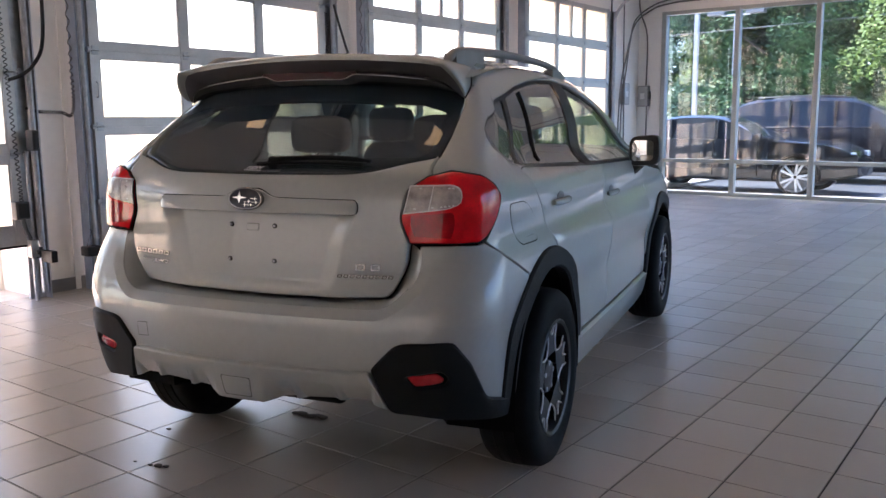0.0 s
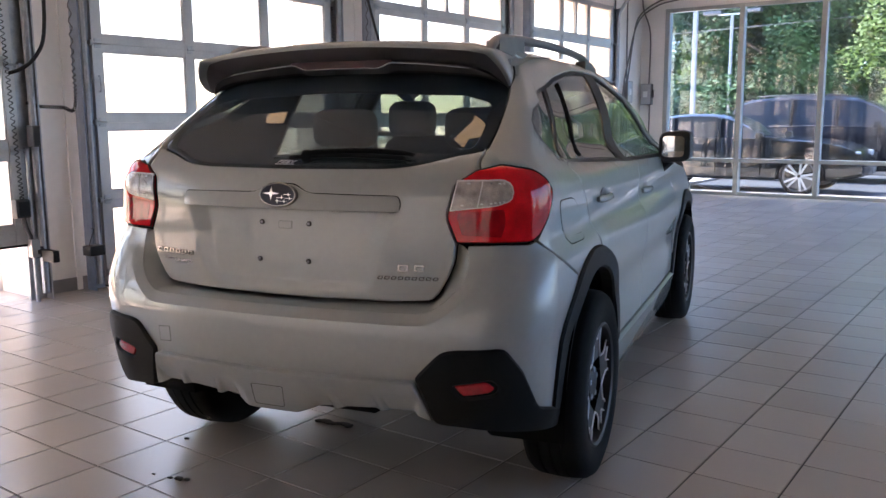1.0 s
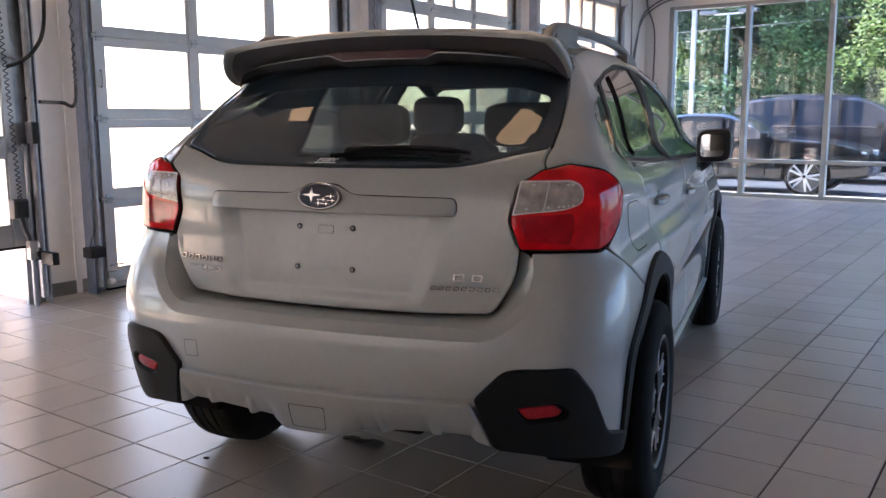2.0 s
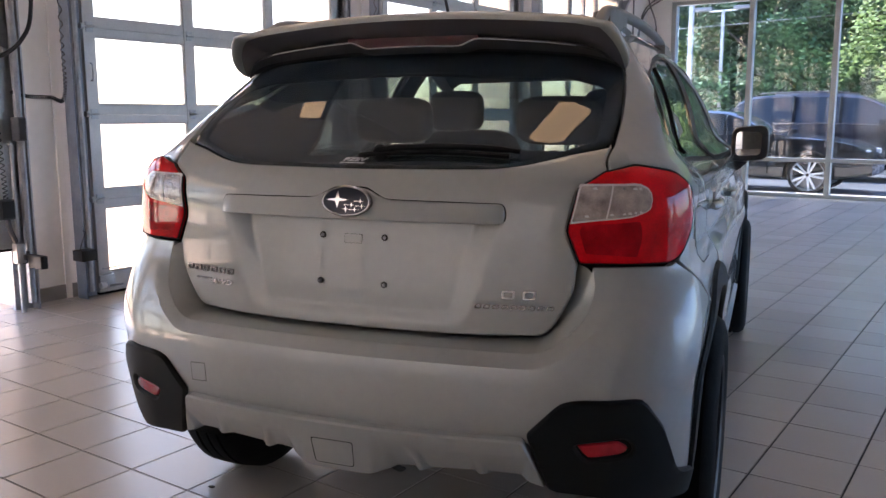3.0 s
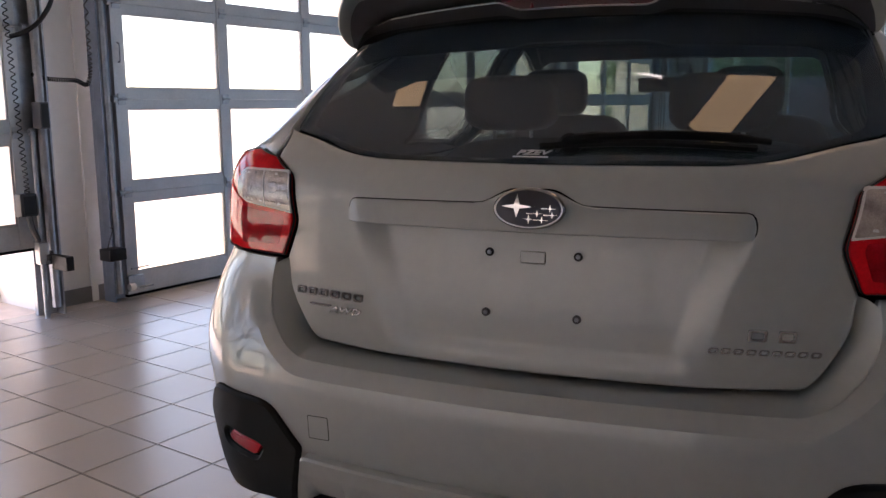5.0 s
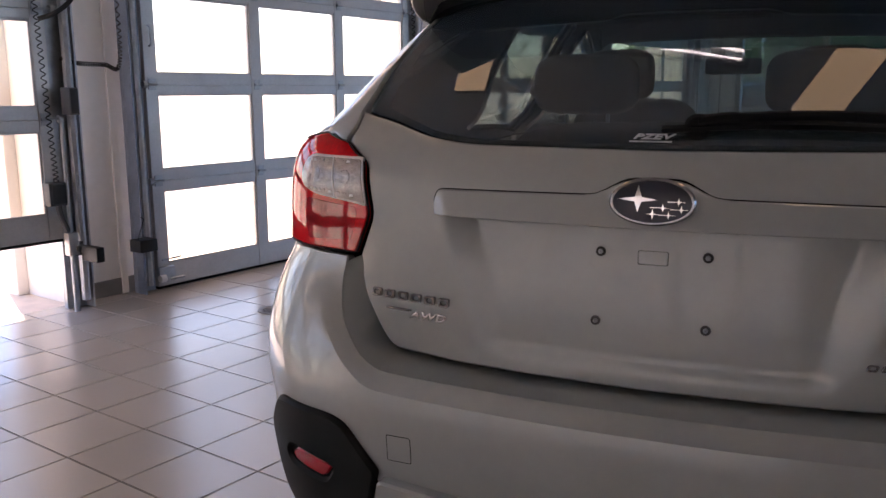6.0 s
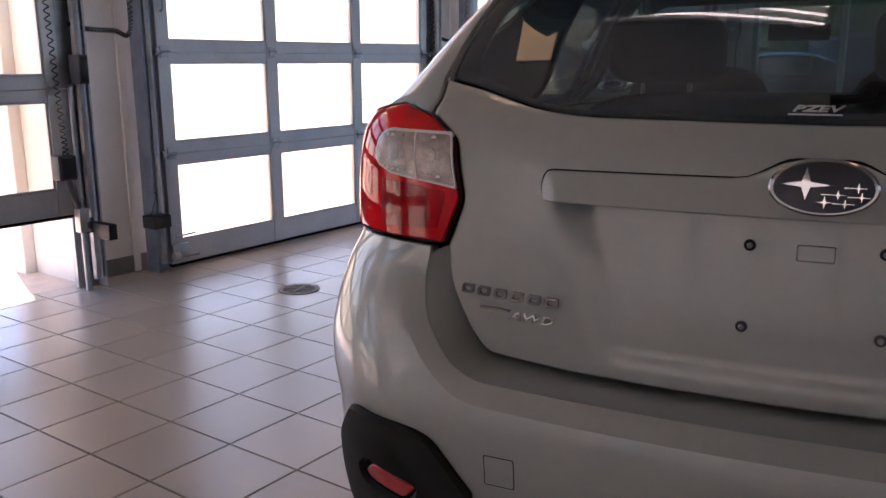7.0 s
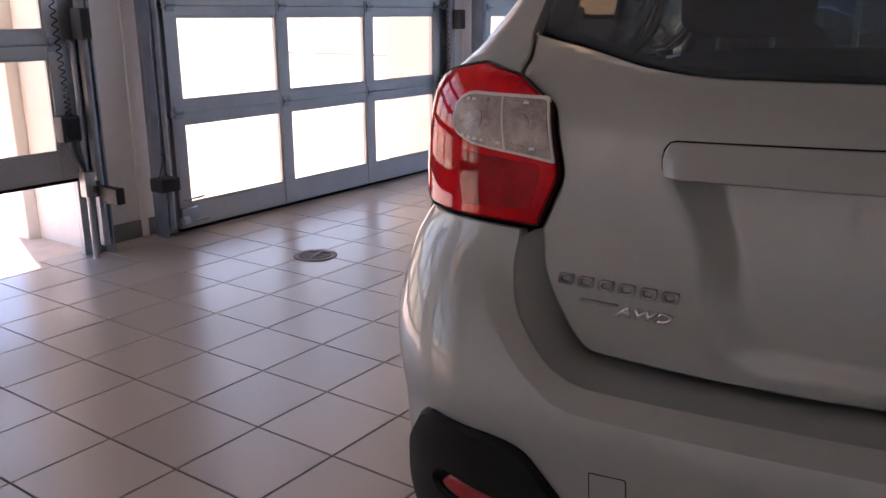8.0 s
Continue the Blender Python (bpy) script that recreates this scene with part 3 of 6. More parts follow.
# ---------------------------------------------------------------- the silver car
def tab(v, pts):
    """A smooth curve through (v, value) pairs."""
    n = len(pts)
    if v <= pts[0][0]:
        return pts[0][1]
    if v >= pts[-1][0]:
        return pts[-1][1]
    i = 0
    while v > pts[i + 1][0]:
        i += 1
    (x0, y0), (x1, y1) = pts[i], pts[i + 1]
    h = x1 - x0

    def slope(k):
        if k == 0 or k == n - 1:
            a, b = (0, 1) if k == 0 else (n - 2, n - 1)
            return (pts[b][1] - pts[a][1]) / (pts[b][0] - pts[a][0])
        d0 = (pts[k][1] - pts[k - 1][1]) / (pts[k][0] - pts[k - 1][0])
        d1 = (pts[k + 1][1] - pts[k][1]) / (pts[k + 1][0] - pts[k][0])
        return 0 if d0 * d1 <= 0 else 2 * d0 * d1 / (d0 + d1)

    m0, m1, u = slope(i), slope(i + 1), (v - x0) / h
    return (2 * u ** 3 - 3 * u * u + 1) * y0 + (u ** 3 - 2 * u * u + u) * h * m0 + (3 * u * u - 2 * u ** 3) * y1 + (u ** 3 - u * u) * h * m1


# rear profiles (height, place), half width and corner radius by height
BODY_Y = [(.55, -.02), (.75, -.03), (.85, -.035), (.97, -.03), (1.06, -.022), (1.12, -.002), (1.15, .02), (1.25, .15), (1.35, .285), (1.45, .42), (1.55, .56)]
BUMP_Y = [(.26, -.01), (.32, -.05), (.40, -.09), (.50, -.115), (.58, -.128), (.66, -.130), (.72, -.118), (.80, -.085), (.90, -.035), (.97, -.02)]
HALF_W = [(.20, .77), (.30, .80), (.42, .82), (.60, .826), (.75, .842), (.86, .828), (.93, .800), (1.02, .797), (1.10, .789), (1.14, .770), (1.17, .740), (1.28, .69), (1.40, .62), (1.50, .55), (1.56, .50)]
CORNER = [(.26, .22), (.60, .21), (.75, .18), (.90, .16), (1.12, .145), (1.20, .15), (1.45, .15)]
S1, S2, S3 = .58, .91, 4.2      # rear face, rear corner and side end here; the nose follows


def side_bow(y):
    return .02 * (1 - ((y - 1.7) / 2.2) ** 2)


def smooth01(u):
    u = max(0.0, min(1.0, u))
    return u * u * (3 - 2 * u)


def shoulder(s, z):
    """The side windows stand in from the belt line."""
    return .045 * smooth01((s - 1.0) / .6) * smooth01((z - 1.085) / .05) * (1 - smooth01((z - 1.16) / .32))


def shell(s, z, prof):
    """A point of the body's skin: s runs round it from the middle of the rear, z is the height."""
    sg = 1 if s >= 0 else -1
    s = abs(s)
    w, r, yc = tab(z, HALF_W), tab(z, CORNER), tab(z, prof)
    x1 = w - r
    bow = .075 * (x1 / .6) ** 2
    if s <= S1:
        x = s / S1 * x1
        y = yc + .075 * (x / .6) ** 2
    elif s <= S2:
        a = (s - S1) / (S2 - S1) * math.pi / 2
        x = x1 + r * math.sin(a)
        y = yc + bow + r * (1 - math.cos(a)) + .15 * (x - x1) * math.cos(a)
    else:
        ye = yc + bow + r
        k = min(1, (s - S2) / .5)
        k = k * k * (3 - 2 * k)
        y = (ye + s - S2) * (1 - k) + (s - S2 + .22) * k
        x = w + side_bow(min(y, S3 - S2 + .22)) - side_bow(ye) - shoulder(s, z)
        if s > S3:
            a = min((s - S3) / 1.2, 1) * math.pi / 2
            x *= max(math.cos(a), 0) ** .6
            y = S3 - S2 + .22 + (.74 + .05 * (1 - abs(z - .55) * 2)) * math.sin(a) ** .95
    return Vector((sg * x, y, z))


def skin(prof, dent=None):
    """The skin as a function of (s, z, height above it)."""
    def fn(s, z, off=0.0):
        p = shell(s, z, prof)
        n = (shell(s + .004, z, prof) - shell(s - .004, z, prof)).cross(shell(s, z + .004, prof) - shell(s, z - .004, prof)).normalized()
        return p + n * (off + (dent(s, z) if dent else 0.0))
    return fn




LIP = [(0, .736), (.25, .735), (.38, .733), (.436, .733, .02), (.468, .752, .03), (.482, .768), (.520, .818, .03), (.536, .908)]
BAND = .038      # width of the bright strip along the bumper's upper edge


def chamfer(s, z):
    """The sloping strip along the bumper's upper edge, fading out towards the lamps."""
    if not .66 < z < .92 or abs(s) > .62:
        return 0.0
    p, best = Vector((abs(s), z)), 9.0
    for a, b in zip(LIP, LIP[1:]):
        a, b = Vector(a[:2]), Vector(b[:2])
        k = max(0.0, min(1.0, (p - a).dot(b - a) / (b - a).length_squared))
        best = min(best, (a.lerp(b, k) - p).length)
    return -.017 * max(0.0, 1 - best / BAND) * (1 - .3 * smooth01((abs(s) - .44) / .06)) * (1 - smooth01((z - .83) / .08))


GLASS_Y = [(1.0, -.177), (1.148, .0185), (1.25, .152), (1.35, .286), (1.45, .421), (1.60, .626)]
REAR, GLASS, BUMPER = skin(BODY_Y), skin(GLASS_Y), skin(BUMP_Y, chamfer)


def rounded(pts, r=0.01, step=0.012):
    """A closed outline with rounded corners and even steps. A point may carry its own radius."""
    out, n = [], len(pts)
    for i in range(n):
        p = Vector(pts[i][:2])
        a, b = Vector(pts[i - 1][:2]) - p, Vector(pts[(i + 1) % n][:2]) - p
        rr = pts[i][2] if len(pts[i]) > 2 else r
        k = min(rr, a.length * .45, b.length * .45)
        q0, q1 = p + a.normalized() * k, p + b.normalized() * k
        m = max(2, int(k * 2 / step)) if k > .002 else 1
        out += [(q0 * (1 - t) ** 2 + p * 2 * t * (1 - t) + q1 * t * t) for t in (j / m for j in range(m + 1))]
    dense = []
    for i in range(len(out)):
        a, b = out[i], out[(i + 1) % len(out)]
        d = (b - a).length
        if d < 1e-5:
            continue
        m = max(1, int(d / step))
        dense += [a.lerp(b, j / m) for j in range(m)]
    return dense


def inset(loop, d):
    """The outline moved inwards by d."""
    area = sum(a.x * b.y - b.x * a.y for a, b in zip(loop, loop[1:] + loop[:1]))
    sg, n, out = (1 if area > 0 else -1), len(loop), []
    for i in range(n):
        t = loop[(i + 1) % n] - loop[i - 1]
        if t.length < 1e-7:
            t = loop[(i + 1) % n] - loop[i]
        t.normalize()
        out.append(loop[i] + Vector((-t.y, t.x)) * d * sg)
    return out


def inside(p, loop):
    c, j = False, len(loop) - 1
    for i in range(len(loop)):
        a, b = loop[i], loop[j]
        if (a.y > p.y) != (b.y > p.y) and p.x < (b.x - a.x) * (p.y - a.y) / (b.y - a.y) + a.x:
            c = not c
        j = i
    return c


def polyline(pts, n):
    pts = [Vector(p[:2]) for p in pts]
    ls = [(b - a).length for a, b in zip(pts, pts[1:])]
    tot, out = sum(ls), []
    for i in range(n + 1):
        d = tot * i / n
        for k, l in enumerate(ls):
            if d <= l or k == len(ls) - 1:
                out.append(pts[k].lerp(pts[k + 1], min(1, d / l)))
                break
            d -= l
    return out


def panel(outline, fn, off=0.0, depth=0.02, bevel=0.004, step=0.03, r=0.012, holes=(), edge=0.014, creases=()):
    """A body panel: the outline laid on a skin, with a rolled edge that turns inwards."""
    from mathutils.geometry import delaunay_2d_cdt
    rings = [rounded(outline, r, edge)] + [rounded(h, r, edge) for h in holes]
    ins = [inset(rings[0], bevel)] + [inset(h, -bevel) for h in rings[1:]]
    verts, edges_ = [], []
    for loop in ins:
        n0 = len(verts)
        verts += loop
        edges_ += [(n0 + i, n0 + (i + 1) % len(loop)) for i in range(len(loop))]
    for line in creases:
        line = polyline(line, max(2, int(sum((Vector(b[:2]) - Vector(a[:2])).length for a, b in zip(line, line[1:])) / edge)))
        n0 = len(verts)
        verts += line
        edges_ += [(n0 + i, n0 + i + 1) for i in range(len(line) - 1)]
    x0, x1 = min(v.x for v in ins[0]), max(v.x for v in ins[0])
    y0, y1 = min(v.y for v in ins[0]), max(v.y for v in ins[0])
    arr = np.array([(v.x, v.y) for v in verts])
    for i in range(int((x1 - x0) / step) + 2):
        for j in range(int((y1 - y0) / step) + 2):
            p = Vector((x0 + (i + .5 * (j % 2)) * step, y0 + j * step))
            if inside(p, ins[0]) and not any(inside(p, h) for h in ins[1:]):
                if np.min((arr[:, 0] - p.x) ** 2 + (arr[:, 1] - p.y) ** 2) > (.45 * step) ** 2:
                    verts.append(p)
    vo, _, fo, ov, _, _ = delaunay_2d_cdt(verts, edges_, [], 1, 1e-6)
    where = {j: i for i, l in enumerate(ov) for j in l}
    bm = bmesh.new()
    bv = [bm.verts.new(fn(v.x, v.y, off)) for v in vo]
    for f_ in fo:
        c = sum((vo[i] for i in f_), Vector((0, 0))) / len(f_)
        if inside(c, ins[0]) and not any(inside(c, h) for h in ins[1:]):
            a, b, c3 = (vo[i] for i in f_[:3])
            ids = f_ if (b - a).x * (c3 - a).y - (b - a).y * (c3 - a).x > 0 else f_[::-1]
            try:
                bm.faces.new([bv[i] for i in ids])
            except ValueError:
                pass
    n0 = 0
    for k, loop in enumerate(rings):
        top = [bv[where[n0 + i]] for i in range(len(loop))]
        mid = [bm.verts.new(fn(v.x, v.y, off - bevel * 1.15)) for v in loop]
        low = [bm.verts.new(fn(v.x, v.y, off - depth)) for v in loop]
        area = sum(a.x * b.y - b.x * a.y for a, b in zip(loop, loop[1:] + loop[:1]))
        m = len(loop)
        for i in range(m):
            j = (i + 1) % m
            for u, w in ((top, mid), (mid, low)):
                q = [u[i], w[i], w[j], u[j]]
                if (area < 0) != (k > 0):
                    q.reverse()
                if len(set(q)) == 4:
                    try:
                        bm.faces.new(q)
                    except ValueError:
                        pass
        n0 += len(loop)
    return bm


def flip(bm):
    bmesh.ops.reverse_faces(bm, faces=bm.faces[:])
    return bm


def mirrored(bm):
    """The left-hand twin of a right-hand part."""
    b = bm.copy()
    for v in b.verts:
        v.co.x = -v.co.x
    return flip(b)


def both(name, bm, material, parent, label="", **kw):
    l = part(name, mirrored(bm), material, parent, label, **kw)
    return part(name, bm, material, parent, label, **kw), l


def arc(cs_, cz, r, a0, a1, n=10):
    return [(cs_ + r * math.cos(radians(a0 + (a1 - a0) * i / n)), cz + r * math.sin(radians(a0 + (a1 - a0) * i / n)), .002) for i in range(n + 1)]


car = thing("car", (-2.130, 1.990, 0), 13.4, "silver five-door hatchback with black cladding parked on the tiles", "car")
HUB_S, HUB_Z, AXLE = 1.37, .34, .68      # rear wheel centre on the skin
BASE = 2.635
FRONT_S = HUB_S + BASE


# dished number plate bay in the tailgate
def bay(s, z):
    half = .286 + (z - .842) * .354
    d = (half - abs(s)) / (.046 + max(0, z - .80) * .06)
    e = .07
    d = d if d <= 1 - e else min(d, 1 - (max(0.0, 1 + e - d)) ** 2 / (4 * e)) if d < 1 + e else 1.0
    d = max(0.0, d + e) ** 2 / (4 * e) if d < e else d
    return -d * (.011 * max(0.0, min(1.0, (z - .768) / .026)) + .019 * max(0.0, min(1.0, (z - .785) / .24))) if z < 1.05 else 0.0


TAIL = skin(BODY_Y, bay)
right = [(0, .743), (.30, .744), (.428, .750, .014), (.446, .772, .02), (.475, .832), (.511, .926, .004), (.479, 1.005, .02), (.500, 1.102, .02), (.566, 1.137, .004), (.640, 1.201, .004)]
lower = [(.543, 1.187, .05), (.413, 1.157, .05), (.325, 1.147, .05), (0, 1.144)]
half_hatch = right + lower[:-1]
outline = half_hatch[1:] + [(0, 1.144)] + [(-p[0], *p[1:]) for p in reversed(half_hatch[1:])] + [(0, .743)]
tailgate = part("tailgate", panel(outline, TAIL, 0, .03, .005, .0078, .01, edge=.008), "paint", car, "silver tailgate with a dished plate bay")
gl = [(0, 1.148), (.325, 1.151, .05), (.413, 1.161, .05), (.541, 1.191, .05), (.636, 1.206, .004), (.700, 1.30), (.764, 1.393, .004), (.775, 1.43), (.55, 1.455), (0, 1.468)]
rear_glass = part("rear_window", panel(gl[1:] + [(-p[0], *p[1:]) for p in reversed(gl[1:-1])] + [(0, 1.148)], GLASS, -.004, .006, .002, .03), "rearglass", tailgate, "dark tinted rear window")
rear_glass.visible_shadow = False
# The border's top band is deepened to hold the spoiler's shade.
bl = [(0, 1.158), (.33, 1.161, .05), (.42, 1.172, .05), (.53, 1.201, .05), (.588, 1.216, .03), (.635, 1.30), (.675, 1.350, .03), (.55, 1.378), (0, 1.392)]
frit_hole = bl[1:] + [(-p[0], *p[1:]) for p in reversed(bl[1:-1])] + [(0, 1.158)]
part("window_border", panel(gl[1:] + [(-p[0], *p[1:]) for p in reversed(gl[1:-1])] + [(0, 1.148)], GLASS, -.011, .003, .001, .05, holes=(frit_hole,)), "gap", tailgate, "black painted window border, top deepened for the spoiler's shade")

# garnish bar over the plate bay, with a hump for the emblem
gar = [(.351, 1.018, .003), (.355, 1.042, .010), (.348, 1.064, .008), (.085, 1.068, .02), (.040, 1.096, .04), (-.040, 1.096, .04), (-.085, 1.068, .02), (-.348, 1.064, .008), (-.355, 1.042, .010), (-.351, 1.018, .003)]


def bar_skin(s, z, off=0.0):
    """The garnish bar's flat face, standing out furthest along its lower edge."""
    p = REAR(s, z)
    out = .019 - .013 * (z - 1.018) / .05 if z < 1.068 else .006 + .003 * smooth01((z - 1.068) / .02)
    p.y -= out * (1 - .5 * smooth01((abs(s) - .33) / .025)) + off
    return p


part("garnish", panel(gar, bar_skin, 0, .03, .0018, .012), "paint", tailgate, "silver garnish bar", angle=25)
part("garnish_shadow_gap", panel([(s_ * 1.006, z_ + (.002 if z_ > 1.03 else -.002)) for s_, z_, *_ in gar], REAR, .0015, .01, .001, .03), "gap", tailgate, "dark seam round the garnish")


def disc(fn, cs_, cz, a, b, off, depth, n=40):
    return panel([(cs_ + a * math.cos(2 * math.pi * i / n), cz + b * math.sin(2 * math.pi * i / n), .0) for i in range(n)], fn, off, depth, .0025, .008, 0, edge=.006)


emblem = part("emblem", disc(REAR, 0, 1.059, .0605, .0355, .023, .014), "lettermetal", tailgate, "oval chrome badge with a dark field")
part("badge_field", disc(REAR, 0, 1.059, .0565, .0322, .0242, .003), "navy", emblem, "dark navy oval field")


def spark(cx, cz, a, b, off):
    pts = []
    for i in range(8):
        t = math.pi / 4 * i
        k = 1.0 if i % 2 == 0 else .24
        pts.append((cx + a * k * math.cos(t), cz + b * k * math.sin(t), 0.0))
    return panel(pts, REAR, off, .002, .0006, .006, 0, edge=.005)


for cx, cz, a, b in ((-.019, 1.063, .031, .020), (.002, 1.042, .012, .009), (.016, 1.052, .011, .007), (.037, 1.061, .010, .007), (.041, 1.050, .010, .007), (.024, 1.041, .010, .007)):
    part("badge_mark", spark(cx, cz, a, b, .0258), "chrome", emblem, "small pointed chrome mark")

for x0, x1, z_ in ((-.002, .018, 1.052), (.022, .046, 1.061), (.026, .050, 1.050), (.010, .034, 1.041)):
    part("badge_stroke", panel([(x0, z_ - .0009), (x1, z_ - .0006), (x1, z_ + .0006), (x0, z_ + .0009)], REAR, .0254, .002, .0003, .01, 0, edge=.006), "chrome", emblem, "thin chrome streak")

# plate screws and the blank light clip
for x, z in ((-.089, .973), (.089, .973), (-.089, .855), (.089, .855)):
    b = bmesh.new()
    c = TAIL(x * S1 / .655, z, 0)
    lathe(b, [(-.001, .0085), (-.004, .0080), (-.005, .0066), (-.003, .0056), (-.003, .0005)], "y", 16, c)
    screw = part("plate_screw", b, "black" if z > .9 else "darkgrey", tailgate, "small plate screw in a black grommet")
    part("screw_head", lathe(bmesh.new(), [(-.003, .0044), (-.0065, .0040), (-.0072, .0026), (-.0058, .0017), (-.0058, .0004)], "y", 12, c), "steel", screw, "grey screw head")
part("clip_plate", panel([(-.022, .956), (.022, .956), (.022, .978), (-.022, .978)], TAIL, .0022, .006, .0012, .008, .002), "paint", tailgate)
part("clip_seam", panel([(-.0226, .9554), (.0226, .9554), (.0226, .9786), (-.0226, .9786)], TAIL, .0006, .006, .0004, .008, .002), "gap", tailgate, "dark seam")


def letters(rows, fn, off, name, material, label, slant=0.0, thin=.27):
    """Raised bars, one for each character of a badge."""
    for x0, x1, z0, z1 in rows:
        w = min(x1 - x0, z1 - z0) * thin
        a, b, k = x0 + w * 1.1, x1 - w * 1.1, slant
        slot = ([(a + k * w, z0 + w), (b + k * w, z0 + w), (b + k * (z1 - w - z0), z1 - w), (a + k * (z1 - w - z0), z1 - w)],) if z1 - z0 > .008 else ()
        part(name, panel([(x0, z0), (x1, z0), (x1 + k * (z1 - z0), z1), (x0 + k * (z1 - z0), z1)], fn, off, off + .004, .0006, .01, .002, edge=.006, holes=slot), material, tailgate, label)


letters([(-.466 + i * .0262, -.466 + i * .0262 + .0195, .8515 - .0006 * i, .8675 - .0006 * i) for i in range(6)], TAIL, .005, "badge_bar", "lettermetal", "raised chrome badge bar", .08, .24)
letters([(-.436, -.386, .8300, .8338)], TAIL, .005, "badge_bar", "lettermetal", "thin chrome badge stroke")
letters([(.340, .368, .840, .861), (.384, .410, .840, .861)], TAIL, .005, "badge_bar", "darkchrome", "raised chrome badge bar", .12, .21)
letters([(.283 + i * .0185, .283 + i * .0185 + .014, .814, .8245) for i in range(9)], TAIL, .003, "badge_bar", "lettermetal", "raised chrome badge bar", .3, .22)


def words(text, fn, s0, z0, height, slant, material, parent, name, label, off=.003, wide=1.0):
    """Raised words laid on a skin."""
    cu = bpy.data.curves.new(name, "FONT")
    cu.body, cu.size, cu.extrude, cu.shear, cu.resolution_u, cu.offset = text, height * 1.42, 0.0, slant, 2, height * .03
    ob = bpy.data.objects.new(name, cu)
    scene.collection.objects.link(ob)
    bpy.context.view_layer.update()
    me = bpy.data.meshes.new_from_object(ob.evaluated_get(bpy.context.evaluated_depsgraph_get()))
    bpy.data.objects.remove(ob)
    bm = bmesh.new()
    bm.from_mesh(me)
    ext = bmesh.ops.extrude_face_region(bm, geom=bm.faces[:])
    upper = {v for v in ext["geom"] if isinstance(v, bmesh.types.BMVert)}
    for v in bm.verts:
        v.co = fn(s0 + v.co.x * wide, z0 + v.co.y, off if v in upper else -.001)
    bmesh.ops.recalc_face_normals(bm, faces=bm.faces[:])
    return part(name, bm, material, parent, label, smooth=False)


words("AWD", TAIL, -.389, .8185, .0145, .35, "chrome", tailgate, "badge_letters", "raised chrome letters", off=.004, wide=1.32)
words("PZEV", GLASS, -.045, 1.1585, .0078, .3, "sticker", rear_glass, "sticker_letters", "pale grey sticker letters", .0005, 2.4)
part("sticker_bar", panel([(-.049, 1.1535), (.017, 1.1535), (.017, 1.1555), (-.049, 1.1555)], GLASS, .0005, .001, .0003, .02, 0), "sticker", rear_glass)

# rear wiper
wp = bmesh.new()
tube(wp, [REAR(.055 + .025 * i, 1.177 + .011 * math.sin(math.pi * min(1, i / 14)) ** .8, .010) for i in range(15)], [.012] * 3 + [.009] * 10 + [.006] * 2, 8)
wiper = part("rear_wiper", wp, "wiper", tailgate, "black rear wiper")
wb = bmesh.new()
tube(wb, [REAR(.0 + .027 * i, 1.166 + .010 * math.sin(math.pi * (i + 1) / 16), .007) for i in range(15)], .007, 6)
part("blade", wb, "rubber", wiper)
part("pivot", lathe(bmesh.new(), [(.0, .022), (-.010, .022), (-.016, .016), (-.017, .001)], "y", 18, REAR(.055, 1.178, 0)), "wiper", wiper)

# rear bumper, its ledge under the tailgate, skid panel and corner pieces
arch_r = .445


def same_y(s, z):
    """Where the bumper's skin meets a point of the body side."""
    goal, lo, hi = shell(s, z, BODY_Y).y, s - .1, s + .2
    for _ in range(30):
        mid = (lo + hi) / 2
        lo, hi = (mid, hi) if shell(mid, z, BUMP_Y).y < goal else (lo, mid)
    return hi


seam = [(same_y(.806 + .284 * u, .932 - .140 * u) - .0035, .932 - .140 * u - .003, .002) for u in (0, .2, .4, .6, .8, 1)]
bump_r = LIP[1:] + [(.54, .921, .004), (.66, .924), (.764, .922, .01)] + seam + [(same_y(s_, z_) + .002, z_, .002) for s_, z_, _ in arc(HUB_S, HUB_Z, arch_r, 128, 178, 8)] + [(.92, .36), (.75, .395), (.55, .41), (.50, .47), (.46, .515), (0, .520)]
band_edge = [(0, .698), (.25, .697), (.38, .695), (.44, .695), (.465, .702), (.492, .724), (.512, .745), (.545, .790), (.571, .855)]
band_edge = [(-p[0], p[1]) for p in reversed(band_edge[1:])] + band_edge
bumper = part("rear_bumper", panel(bump_r[:-1] + [(0, .520)] + [(-p[0], *p[1:]) for p in reversed(bump_r[:-1])] + [(0, .736)], BUMPER, 0, .02, .0028, .0115, .012, edge=.010, creases=(band_edge,)), "paint", car, "silver rear bumper", angle=13)


led = bmesh.new()
N = 60
hatch_edge = [(0, .734), (.30, .735), (.428, .743), (.449, .767), (.477, .832), (.513, .925)]
a_ = polyline(LIP, N)
b_ = polyline(hatch_edge, N)
a_ = [Vector((-p.x, p.y)) for p in reversed(a_[1:])] + a_
b_ = [Vector((-p.x, p.y)) for p in reversed(b_[1:])] + b_
rows = []
for p, q in zip(a_, b_):
    A, B = BUMPER(p.x, p.y, -.002), REAR(q.x, q.y, -.034)
    row = []
    for k in range(7):
        u = k / 6
        c = A.lerp(B, u)
        c.z += .003 * math.sin(math.pi * min(1, u * 1.2)) if u < .83 else 0
        row.append(led.verts.new(c))
    rows.append(row)
for r0, r1 in zip(rows, rows[1:]):
    for k in range(6):
        led.faces.new((r0[k], r1[k], r1[k + 1], r0[k + 1]))
part("bumper_ledge", led, "paint", bumper, "silver ledge under the tailgate")


